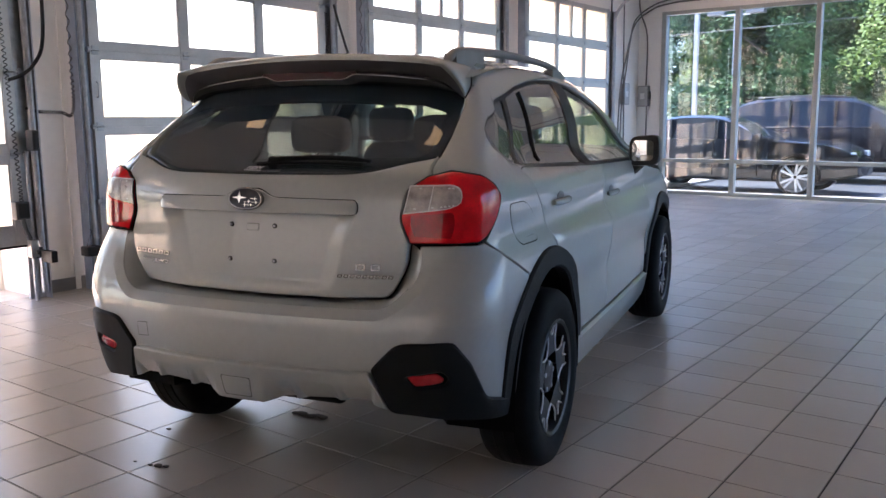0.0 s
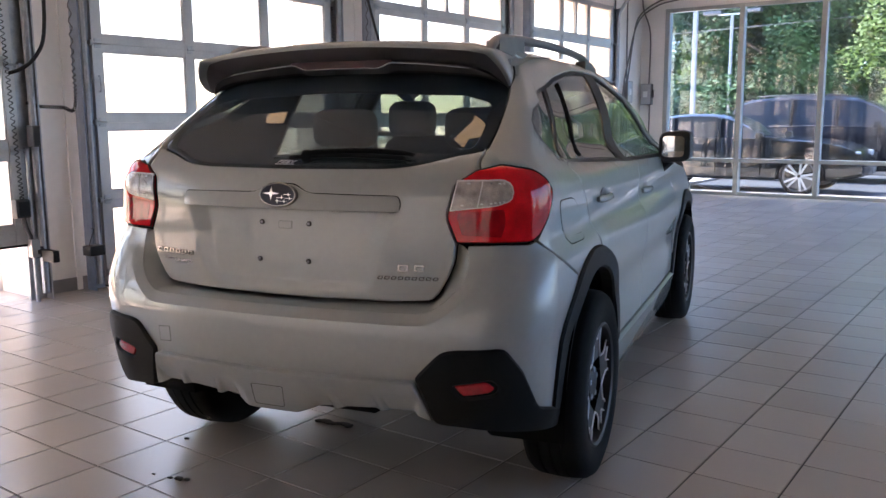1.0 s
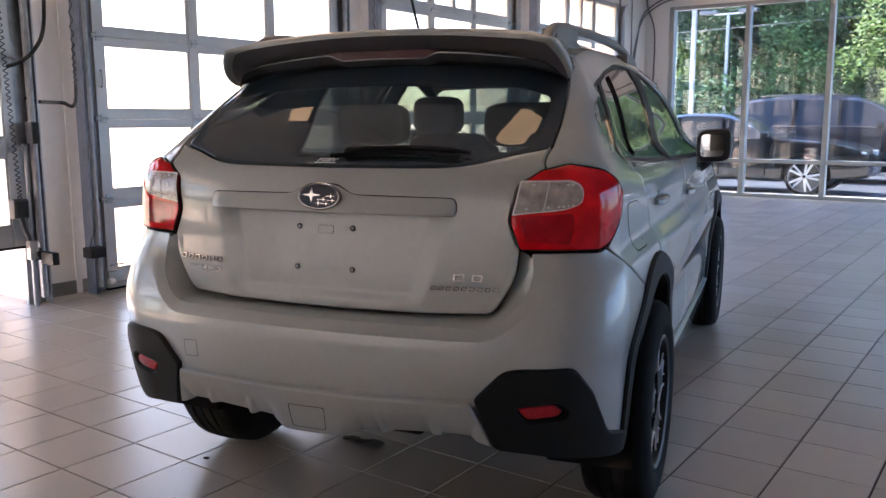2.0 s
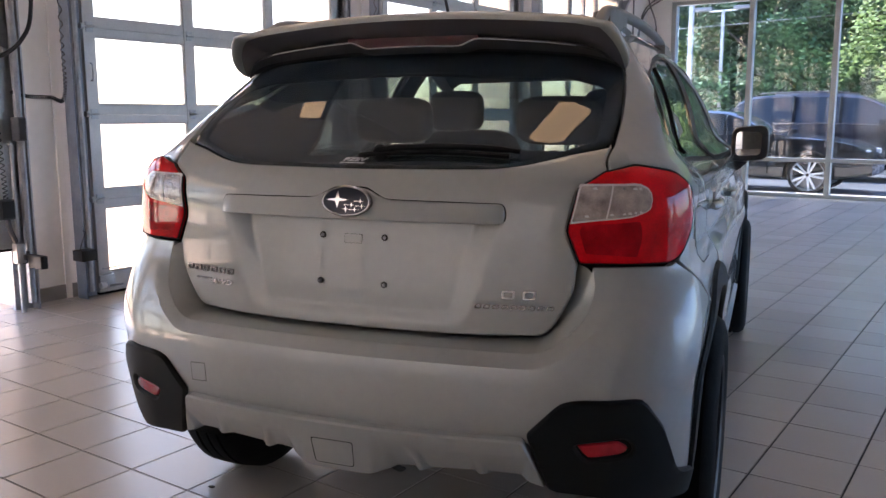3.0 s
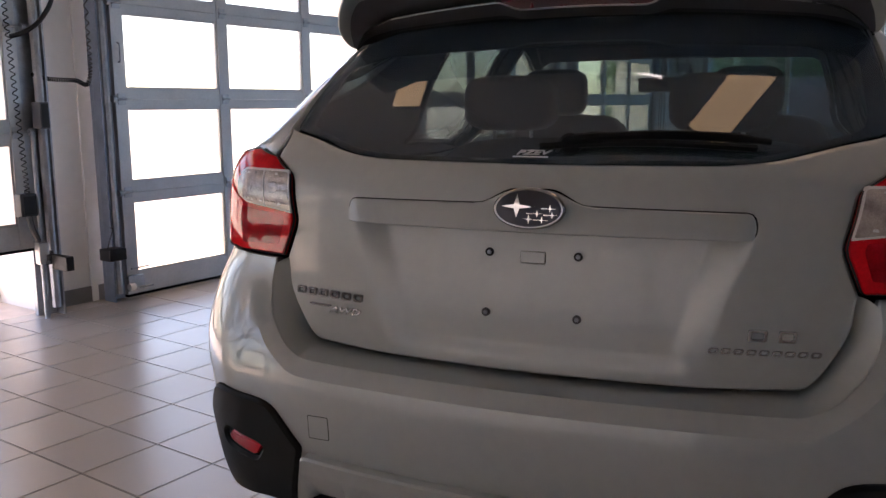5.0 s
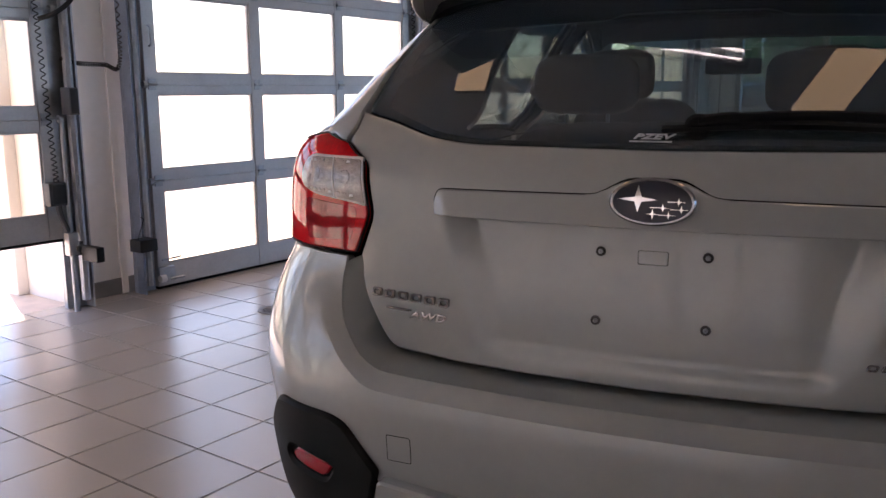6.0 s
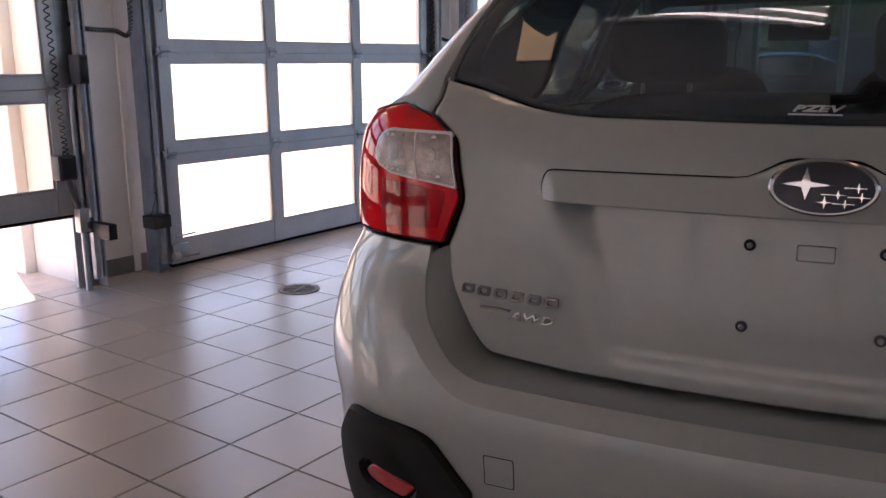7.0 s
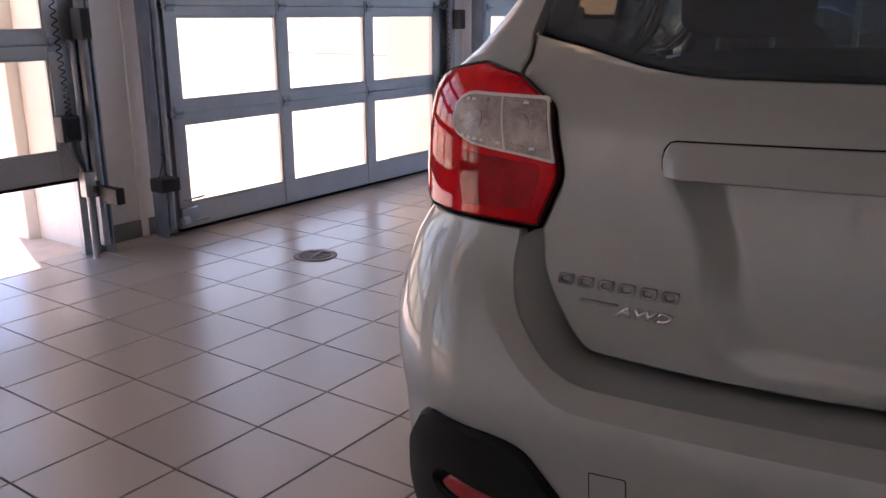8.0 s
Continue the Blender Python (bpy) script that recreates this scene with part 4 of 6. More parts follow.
def ribs(s, z):
    """The skid panel's lower part is scooped into pockets with narrow upright fins between them."""
    lean = (z - .45) * .22
    pocket = -.020 * min(1, max(0, (.490 - z) / .075))
    pocket *= smooth01((abs(s) - .118) / .030) * smooth01((.462 + lean - abs(s)) / .014)
    for c in (.350, .205):
        u = abs(s) - c + lean
        pocket *= 1 - .92 * smooth01((.020 - max(u * 1.6, -u)) / .013)
    return -.016 * min(1, max(0, (.520 - z) / .11)) * smooth01((abs(s) - .085) / .035) + pocket


SKID = skin(BUMP_Y, ribs)
skid_r = [(.445, .531, .01), (.500, .395, .02), (.44, .420, .02), (.362, .424, .02), (.16, .411, .03), (.075, .398, .01)]
skid = part("skid_panel", panel(skid_r + [(-s_, z_, r_) for s_, z_, r_ in reversed(skid_r)], SKID, .023, .05, .004, .0065), "paint", bumper, "silver skid panel with upright fins")
part("hitch_cover", panel([(-.056, .416), (.046, .416), (.050, .484), (-.060, .484)], BUMPER, .0248, .01, .002, .02, .008), "paint", bumper, "square silver cover plate")
part("hitch_seam", panel([(-.0582, .4145), (.0468, .4145), (.0508, .4848), (-.0622, .4848)], BUMPER, .0236, .006, .001, .02, .008), "gap", bumper, "dark seam")
part("tow_cover", panel([(-.430, .568), (-.380, .572), (-.378, .622), (-.428, .618)], BUMPER, .0008, .006, .0015, .008, .004), "paint", bumper, "small square tow eye cover")
part("tow_seam", panel([(-.4307, .5674), (-.3793, .5714), (-.3773, .6226), (-.4287, .6186)], BUMPER, .0003, .004, .0005, .008, .004), "gap", bumper, "dark seam")
corner = [(.452, .541, .008), (.519, .621, .02), (.548, .629, .02), (.695, .636, .03), (.724, .602, .03), (.756, .562), (.808, .436, .02), (.955, .395, .01), (.95, .325), (.75, .362, .03), (.60, .384), (.502, .392, .02)]
for sgn in (1, -1):
    cb = panel([(p[0], *p[1:]) for p in corner], BUMPER, .014, .03, .006, .018, .012,
               holes=([(.553, .522), (.662, .543), (.684, .516), (.672, .498), (.580, .484)],))
    pc = part("bumper_corner", cb if sgn > 0 else mirrored(cb), "clad", bumper, "black textured bumper corner")
    cup = panel([(.55, .525), (.664, .546), (.688, .516), (.674, .495), (.578, .481)], BUMPER, .0035, .004, .001, .012, .01)
    part("reflector_cup", cup if sgn > 0 else mirrored(cup), "gap", pc)
    rf = panel([(.558, .522), (.650, .536), (.672, .517), (.662, .503), (.584, .489)], BUMPER, .0085, .01, .003, .012, .01)
    part("reflector", rf if sgn > 0 else mirrored(rf), "reflex", pc, "red reflector")
    lipb = bmesh.new()
    tube(lipb, [BUMPER(*p, .010) for p in ((.574, .478), (.60, .479), (.64, .485), (.676, .494))], .004, 6)
    part("reflector_rim", lipb if sgn > 0 else mirrored(lipb), "clad", pc, "rim under the reflector")

# tail lamps
LAMP = skin(BODY_Y)
lamp = [(.512, .929, .006), (.4805, 1.006, .012), (.5015, 1.104, .010), (.567, 1.139, .008), (.671, 1.153, .008), (.80, 1.138, .02), (.87, 1.110, .02), (.930, 1.080, .02), (.925, 1.05, .02), (.852, .985, .02), (.805, .945, .02), (.764, .931, .012)]
clear = [(.4905, 1.026, .004), (.5085, 1.106, .006), (.655, 1.108, .02), (.688, 1.092, .02), (.684, 1.056, .02), (.627, 1.041), (.537, 1.032)]
for sgn in (1, -1):
    fx = (lambda b: b) if sgn > 0 else mirrored
    tl = part("tail_lamp", fx(panel(lamp, LAMP, .009, .035, .005, .010)), "redlens", car, "red tail lamp with a clear reversing section")
    part("lamp_gasket", fx(panel([((p[0] - .70) * 1.007 + .70, (p[1] - 1.04) * 1.014 + 1.04) for p in lamp], LAMP, .0015, .02, .001, .04)), "gap", tl, "black lamp gasket")
    part("lamp_edge", fx(panel(lamp, LAMP, .0094, .006, .0012, .05, holes=([((p[0] - .70) * .990 + .70, (p[1] - 1.04) * .984 + 1.04, *p[2:]) for p in lamp],), edge=.010)), "black", tl, "black edge of the lamp")
    part("lamp_rim", fx(panel([((p[0] - .585) * 1.04 + .585, (p[1] - 1.066) * 1.13 + 1.066, *p[2:]) for p in clear], LAMP, .0094, .004, .001, .012)), "lampwhite", tl, "pale rim")
    part("clear_lens", fx(panel(clear, LAMP, .0102, .004, .001, .012)), "clearlens", tl, "clear reversing lamp lens")
    for cs_, cz, rr in ((.540, 1.072, .015), (.622, 1.074, .017)):
        part("bulb_cup", fx(disc(LAMP, cs_, cz, rr, rr, .0106, .002, 20)), "clearlens", tl, "round bulb cup")
    part("lens_facet", fx(panel([(.524, .953, .004), (.507, 1.004, .008), (.511, 1.018, .004), (.585, 1.024), (.652, 1.030, .01), (.660, .990), (.648, .947, .006)], LAMP, .0096, .003, .0008, .012)), "deepred", tl, "deeper red lower section")
    rl_ = random.Random(4)
    for i in range(9):
        c_ = .520 + .0165 * i
        for z0, z1 in ((1.0375 + .0012 * i, 1.0425 + .0012 * i), (1.0985, 1.1035)):
            w_ = rl_.uniform(.004, .0075)
            part("lens_facet", fx(panel([(c_ - w_, z0), (c_ + w_, z0 + rl_.uniform(-.001, .001)), (c_ + w_ * .6, z1), (c_ - w_ * .8, z1 + rl_.uniform(-.002, .001))], LAMP, .0108, .002, .0005, .01, .001, edge=.006)), rl_.choice(("lampwhite", "machined", "clearlens", "greybox")), tl, "small bright facet")
    part("divider", fx(panel([(.5565, 1.032), (.560, 1.032), (.574, 1.106), (.5705, 1.106)], LAMP, .0114, .003, .0008, .02, 0)), "lampwhite", tl)

# sides: the quarter and roof frame with the window opening, doors, wings
SIDE = skin(BODY_Y)
dlo_top = [(.900, 1.263, .02), (.881, 1.287, .02), (.930, 1.324, .04), (1.16, 1.361), (1.50, 1.412), (1.694, 1.451), (1.956, 1.484), (2.117, 1.497), (2.36, 1.503), (2.58, 1.489, .03), (2.73, 1.456, .03), (2.962, 1.395), (3.159, 1.302), (3.347, 1.203), (3.50, 1.098, .01)]
dlo_low = [(2.25, 1.106), (1.885, 1.120), (1.606, 1.131), (1.33, 1.144, .02), (1.26, 1.160), (1.10, 1.193, .02), (.968, 1.228, .02)]
dlo = dlo_top + dlo_low
quarter = [(.578, 1.142, .004), (.648, 1.203, .004), (.707, 1.30), (.772, 1.394), (.79, 1.478), (1.0, 1.500), (1.6, 1.532), (2.3, 1.535), (2.65, 1.513, .05), (2.914, 1.436), (3.074, 1.383), (3.30, 1.293), (3.45, 1.192), (3.68, 1.042, .01), (3.43, 1.050), (3.49, 1.100, .002)] + [(p[0], p[1], .002) for p in dlo_top[-2::-1]] + [(p[0], p[1], .002) for p in dlo_low[:3:-1]] + [(1.325, 1.146, .002), (1.262, 1.135, .002), (1.302, 1.074, .02), (1.37, 1.006), (1.42, .915, .03), (1.462, .86)] + arc(HUB_S, HUB_Z, arch_r, 76, 126, 8) + [(1.09, .792, .004), (.806, .932, .004), (.858, .982, .02), (.932, 1.048, .02), (.937, 1.083, .02), (.876, 1.114, .02), (.803, 1.143, .02), (.671, 1.158, .01)]
both("body_side", panel(quarter, SIDE, 0, .02, .003, .026, .01), "paint", car, "silver quarter panel and roof frame")
rdoor = [(1.268, 1.135, .002), (1.330, 1.143, .002), (1.606, 1.130), (1.885, 1.119), (2.25, 1.105), (2.400, 1.102, .004), (2.396, .85), (2.412, .66), (2.405, .40, .01), (1.83, .40)] + arc(HUB_S, HUB_Z, arch_r + .004, 9, 73, 8) + [(1.468, .86), (1.426, .915, .03), (1.376, 1.004), (1.308, 1.074, .02)]
fdoor = [(2.407, 1.102, .004), (3.425, 1.082, .004), (3.51, .85, .05), (3.48, .40, .01), (2.412, .40), (2.419, .66), (2.403, .85)]


def door_crease(s, z):
    zc = .855 - .042 * (s - 1.56)
    d = .011 * max(0, 1 - abs(z - zc) / .075) ** 1.3 + .006 * max(0, 1 - abs(z - 1.02) / .035) - .007 * smooth01(1 - abs(z - .60) / .13)
    return d * smooth01((s - 1.44) / .12)


DOOR = skin(BODY_Y, door_crease)
for nm, ol, hs, hz in (("rear_door", rdoor, 1.545, .998), ("front_door", fdoor, 2.50, .955)):
    bmd = panel(ol, DOOR, 0, .02, .0025, .019, .008)
    for sgn in (1, -1):
        fx = (lambda b: b) if sgn > 0 else mirrored
        dd = part(nm, fx(bmd.copy()), "paint", car, "silver side door")
        hb = bmesh.new()
        tube(hb, [DOOR(hs - .02 + .02 * i, hz - .004, .004 + .016 * math.sin(math.pi * i / 10) ** .5) for i in range(11)], [.010] + [.014] * 9 + [.010], 10)
        part("handle", fx(hb), "paint", dd, "silver pull handle")
        # A dark disc stands in for the shade inside the silver cup.
        part("handle_cup", fx(disc(DOOR, hs + .075, hz + .010, .050, .026, .0012, .004, 24)), "satin", dd)
    bmd.free()
both("sill_cover", panel([(1.80, .388), (3.56, .388), (3.56, .215, .02), (1.80, .215, .02)], SIDE, .016, .05, .012, .04), "paint", car, "silver sill panel")
flap = [(1.026, 1.034, .03), (1.183, 1.031, .03), (1.243, 1.001, .03), (1.290, .961, .03), (1.271, .885, .03), (1.090, .888, .03), (1.043, .96, .05)]
both("fuel_flap", panel(flap, SIDE, .002, .004, .0012, .02), "paint", car, "silver fuel filler flap")
both("flap_seam", panel([((s_ - 1.16) * 1.022 + 1.16, (z_ - .96) * 1.035 + .96, r_) for s_, z_, r_ in flap], SIDE, .0006, .004, .0004, .04), "gap", car, "dark seam round the flap")
quarter_pane = [(1.300, 1.160, .01), (1.12, 1.202, .02), (.975, 1.242, .02), (.905, 1.288, .02), (.945, 1.318, .03), (1.17, 1.352), (1.462, 1.394, .01), (1.405, 1.277)]
door_pane = [(1.348, 1.156, .01), (1.452, 1.277), (1.515, 1.400, .01), (1.70, 1.438), (1.956, 1.470), (2.117, 1.483), (2.330, 1.488, .01), (2.286, 1.319), (2.20, 1.124, .01)]
front_pane = [(2.352, 1.120, .01), (2.455, 1.319), (2.500, 1.482, .01), (2.60, 1.466, .03), (2.71, 1.440), (2.94, 1.380), (3.130, 1.290), (3.30, 1.190), (3.40, 1.106, .01)]
both("window_trim", panel(dlo, SIDE, -.006, .012, .002, .045, .01, holes=(quarter_pane, door_pane, front_pane)), "black", car, "black window surround")
both("window_bar", panel([(1.640, 1.156), (1.662, 1.156), (1.697, 1.292), (1.735, 1.434), (1.710, 1.430), (1.672, 1.292)], SIDE, -.004, .012, .001, .05, .002), "gap", car, "black bar in the rear door window")
for nm, mt, ol in (("quarter_window", "sideglass", quarter_pane), ("rear_door_window", "sideglass", door_pane), ("front_door_window", "frontglass", front_pane)):
    for o in both(nm, panel([((s_[0] - 0), s_[1]) for s_ in ol], SIDE, -.010, .004, -.004, .05, .006), mt, car, "tinted side window"):
        o.visible_shadow = False
wing = [(3.41, 1.042, .004), (3.63, 1.03), (4.1, .985), (4.5, .90), (4.62, .82)] + [(4.55, .62), (4.46, .5)] + arc(FRONT_S, HUB_Z, arch_r, 20, 170, 14)[0:15] + [(3.53, .40), (3.51, .85, .05)]
both("front_wing", panel(wing, SIDE, 0, .02, .004, .035, .006), "paint", car, "silver front wing")
nose = [(4.63, .80, .02), (5.395, .74), (5.395, .30), (4.55, .27), (4.45, .36), (4.47, .5), (4.56, .62)]
both("front_bumper", panel(nose, SIDE, 0, .02, .004, .035, .01), "paint", car, "silver front bumper")
both("headlamp", panel([(4.66, .83, .02), (4.60, .92, .04), (4.78, .885, .03), (5.05, .80, .02), (5.05, .755, .02)], SIDE, .008, .03, .004, .03), "headlamp", car, "clear headlamp")
both("grille", panel([(5.08, .74, .02), (5.392, .765), (5.392, .60), (5.12, .62, .03)], SIDE, .010, .03, .004, .03), "clad", car, "black grille half")


def arch_skin(s, z, off=0.0):
    """The side's skin, swelling with the bumper behind the rear wheel."""
    p = SIDE(s, z, off)
    k = smooth01((1.24 - s) / .12) if z < .80 else 0
    if k > 0:
        p.x += k * max(0, shell(same_y(s, z), z, BUMP_Y).x - shell(s, z, BODY_Y).x)
    return p


for c_s in (HUB_S, FRONT_S):
    a0, a1 = (5, 176)
    wide = .055 if c_s == HUB_S else 0.0
    ring = [(c_s + (.505 + wide * smooth01((a - 105) / 50)) * math.cos(radians(a)), HUB_Z + (.505 + wide * smooth01((a - 105) / 50)) * math.sin(radians(a)), .002) for a in (a0 + (a1 - a0) * i / 22 for i in range(23))] + arc(c_s, HUB_Z, .425, a1, a0, 22)
    ring = [(s_, max(z_, .24), r_) for s_, z_, r_ in ring]
    both("wheel_arch_trim", panel(ring, arch_skin, .012, .05, .007, .03, .004), "clad", car, "black textured wheel arch trim")
    ln = bmesh.new()
    yc = c_s - .69
    prof_ = [(x, r_) for x, r_ in ((.845, .43), (.60, .44), (.52, .36), (.515, .05))]
    rr = []
    for x, r_ in prof_:
        rr.append([ln.verts.new((x, yc + r_ * math.cos(radians(a)), HUB_Z + r_ * math.sin(radians(a)))) for a in range(-10, 191, 8)])
    for u, w in zip(rr, rr[1:]):
        for k in range(len(u) - 1):
            ln.faces.new((u[k], w[k], w[k + 1], u[k + 1]))
    both("wheel_well", ln, "gap", car, "dark wheel well liner")


# roof, bonnet and windscreen as ruled sheets
def sheet(fn, nu, nv):
    bm = bmesh.new()
    g = [[bm.verts.new(fn(i / nu, j / nv)) for j in range(nv + 1)] for i in range(nu + 1)]
    for i in range(nu):
        for j in range(nv):
            bm.faces.new((g[i][j], g[i + 1][j], g[i + 1][j + 1], g[i][j + 1]))
    return bm


ROOF_Z = [(.36, 1.540), (.5, 1.558), (.7, 1.580), (1.0, 1.596), (1.5, 1.602), (2.0, 1.584), (2.27, 1.562)]
EDGE_X = [(.36, .605), (.5, .592), (.9, .556), (1.2, .530), (1.6, .530), (1.96, .54), (2.09, .57), (2.27, .61)]
EDGE_Z = [(.36, 1.455), (.5, 1.466), (.9, 1.518), (1.2, 1.535), (1.6, 1.538), (1.96, 1.515), (2.09, 1.482), (2.27, 1.425)]


def roof_at(u, v, drop=0.0):
    y = .44 + (2.27 - .44) * v
    k = 2 * u - 1
    e = tab(y, EDGE_X)
    zc, ze = tab(y, ROOF_Z), tab(y, EDGE_Z)
    return Vector((k * e, y, zc - (zc - ze) * (abs(k) ** 3.0) - drop))


part("roof", sheet(lambda u, v: roof_at(u, v), 32, 40), "paint", car, "silver roof")


def header_at(u, v):
    """The lining that drops from the roof to the top of the windscreen."""
    x = 1.08 * (u - .5)
    top, low = 1.548 - .36 * x * x, 1.442 - .03 * x * x
    y, z = [(2.32, top), (2.30, low + .006), (2.28, low), (2.22, low + .004), (2.12, top + .006)][round(v * 4)]
    return Vector((x, y, z))


part("windscreen_header", flip(sheet(header_at, 16, 4)), "cabin", car, "dark lining over the windscreen")
part("headlining", flip(sheet(lambda u, v: roof_at(u, v * .98 + .01, .035), 12, 14)), "cabin", car, "dark headlining")


def bonnet_at(u, v):
    y = 3.36 + .74 * v
    k = 2 * u - 1
    zc = 1.045 - .20 * v - .05 * v * v
    return Vector((k * (.80 - .22 * v ** 2.2), y, zc - .035 * abs(k) ** 3 - (.03 * v)))


part("bonnet", sheet(bonnet_at, 20, 18), "paint", car, "silver bonnet")


def screen_at(u, v):
    k = 2 * u - 1
    e = abs(k) ** 2.2
    centre, side = Vector((0, 2.262 + 1.14 * v, 1.560 - .51 * v)), Vector((0, 2.262 + .72 * v, 1.422 - .375 * v))
    p = centre.lerp(side, e)
    return Vector((k * (.60 + .165 * v), p.y, p.z))


ws = part("windscreen", sheet(screen_at, 16, 12), "frontglass", car, "green tinted windscreen")
ws.visible_shadow = False
part("cowl", boxes((-.76, .76, 3.30, 3.42, 1.00, 1.035), bevel=.01), "black", car)


# spoiler over the rear window with the high brake lamp
SWEEP = .034


def bez(pts, u):
    a, b, c, d = (Vector(p) for p in pts)
    return a * (1 - u) ** 3 + b * 3 * u * (1 - u) ** 2 + c * 3 * u * u * (1 - u) + d * u ** 3


def end_edge(u):
    """Where the dark rear face meets the silver fin."""
    return bez([(.530, .351, 1.503), (.576, .360, 1.470), (.590, .398, 1.432), (.594, .434, 1.396)], u)


def end_crest(u):
    """The fin's outermost line."""
    return bez([(.562, .356, 1.518), (.6000, .375, 1.482), (.626, .390, 1.422), (.600, .428, 1.396)], u)


def rear_line(x):
    """Sweep in plan and the heights of the top edge and the lip at a distance x from the middle."""
    e = abs(x) / .612
    return .318 + SWEEP * e ** 2, 1.556 - .036 * e ** 2, 1.487 - .052 * e ** 2


def top_pt(x):
    yt, zt, _ = rear_line(x)
    return Vector((x, yt + .004, zt - .023 - .004 * (x / .612) ** 2))


def lip_line(x):
    """Lower edge of the spoiler, dropping under the brake lamp."""
    yt, _, zb = rear_line(x)
    k = smooth01((.20 - abs(x)) / .065)
    return Vector((x, yt + .052 + .004 * k, zb - .021 * k))


NC, NE = 40, 16      # columns of the middle and of an end
XC = .476
top_edge = [top_pt(XC * i / NC) for i in range(NC + 1)] + [end_edge((i + 1) / NE) for i in range(NE)]
tip_lip = curve_mesh([lip_line(XC), Vector((.525, .393, 1.441)), Vector((.560, .408, 1.420)), Vector((.590, .437, 1.394))], 8)
tip_lip = [tip_lip[min(len(tip_lip) - 1, round((i + 1) / NE * (len(tip_lip) - 1)))] for i in range(NE)]
lip_edge = [lip_line(XC * i / NC) for i in range(NC + 1)] + tip_lip
fin_foot = curve_mesh([REAR(s_, z_, .003) for s_, z_ in ((.85, 1.512), (.825, 1.488), (.818, 1.455), (.800, 1.425), (.758, 1.389))], 4)


def lower_in(i):
    """The underside's inner edge, close over the glass."""
    p = lip_edge[i]
    e = p.x / .612
    q = Vector((p.x * 1.03, .462 + .02 * e ** 2, 1.436 - .030 * e ** 2))
    k = smooth01((i - NC) / NE)
    return q.lerp(Vector((.594, .444, 1.393)), k)


def top_row(i):
    """From the roof, or the fin's foot, to the edge of the rear face."""
    t = top_edge[i]
    if i <= NC:
        yt, zt, _ = rear_line(t.x)
        e = abs(t.x) / .612
        pts = [Vector((t.x, .60, tab(.60, ROOF_Z) - .085 * e ** 3 + .003)), Vector((t.x, .46, 1.566 - .041 * e ** 2)), Vector((t.x, yt + .034, zt)), Vector((t.x, yt + .008, zt - .009)), t]
        return curve_mesh(pts, 4)
    u = (i - NC) / NE
    a, c = fin_foot[round(u * 16)], end_crest(u)
    ctl = c * 2 - (a + t) * .5
    return [a * (1 - v) ** 2 + ctl * 2 * v * (1 - v) + t * v * v for v in (j / 16 for j in range(17))]


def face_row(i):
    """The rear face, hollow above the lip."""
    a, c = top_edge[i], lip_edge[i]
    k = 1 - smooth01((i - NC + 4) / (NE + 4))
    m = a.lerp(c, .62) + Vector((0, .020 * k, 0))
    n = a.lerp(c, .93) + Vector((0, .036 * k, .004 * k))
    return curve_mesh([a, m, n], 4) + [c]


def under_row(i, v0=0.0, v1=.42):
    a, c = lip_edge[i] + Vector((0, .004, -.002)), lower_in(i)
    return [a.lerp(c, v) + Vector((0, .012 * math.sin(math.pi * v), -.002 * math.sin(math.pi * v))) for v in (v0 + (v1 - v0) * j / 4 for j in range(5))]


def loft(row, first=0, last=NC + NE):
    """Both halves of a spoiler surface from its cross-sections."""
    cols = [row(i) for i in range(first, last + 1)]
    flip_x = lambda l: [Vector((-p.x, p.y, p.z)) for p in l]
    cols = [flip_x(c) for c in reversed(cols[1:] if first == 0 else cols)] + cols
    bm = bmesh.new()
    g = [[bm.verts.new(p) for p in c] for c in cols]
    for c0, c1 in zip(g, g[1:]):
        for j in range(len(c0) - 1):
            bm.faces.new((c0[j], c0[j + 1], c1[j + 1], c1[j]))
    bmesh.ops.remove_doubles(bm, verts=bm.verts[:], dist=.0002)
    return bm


spoiler = part("spoiler", loft(top_row), "paint", car, "silver roof spoiler over the rear window", angle=60)
# Shade is put into the colour: dark grey face, grey then black underside.
part("spoiler_panel", loft(face_row), "satin", spoiler, "spoiler rear face with shade in its dark grey", angle=60)
part("spoiler_underside", loft(under_row), "satin", spoiler, "spoiler underside with shade in its dark grey", angle=60)
part("spoiler_foot", loft(lambda i: under_row(i, .42, 1.0)), "black", spoiler, "inner underside of the spoiler, blackened for deeper shade", angle=60)
both("spoiler_seam", tube(bmesh.new(), [p + Vector((.001, -.0005, 0)) for p in fin_foot[4:]], .0028, 6), "gap", spoiler, "dark seam beside the fin")
part("lip", tube(bmesh.new(), [lip_line(-.47 + .94 * i / 80) for i in range(81)], .0022, 6), "paint", spoiler, "thin silver lower lip")
bk = bmesh.new()
xs_ = [-.20 + .40 * i / 30 for i in range(31)]
up = [bk.verts.new(Vector((x, .318 + SWEEP * (x / .612) ** 2 + .048, 1.492))) for x in xs_]
dn = [bk.verts.new(lip_line(x) + Vector((0, .0005, 0))) for x in xs_]
ub = [bk.verts.new(v.co + Vector((0, .03, .002))) for v in up]
db = [bk.verts.new(v.co + Vector((0, .03, -.001))) for v in dn]
for i in range(30):
    bk.faces.new((dn[i], dn[i + 1], up[i + 1], up[i]))
    bk.faces.new((up[i], up[i + 1], ub[i + 1], ub[i]))
    bk.faces.new((db[i], db[i + 1], dn[i + 1], dn[i]))
part("brake_lamp", bk, "darkred", spoiler, "dark red high brake lamp")

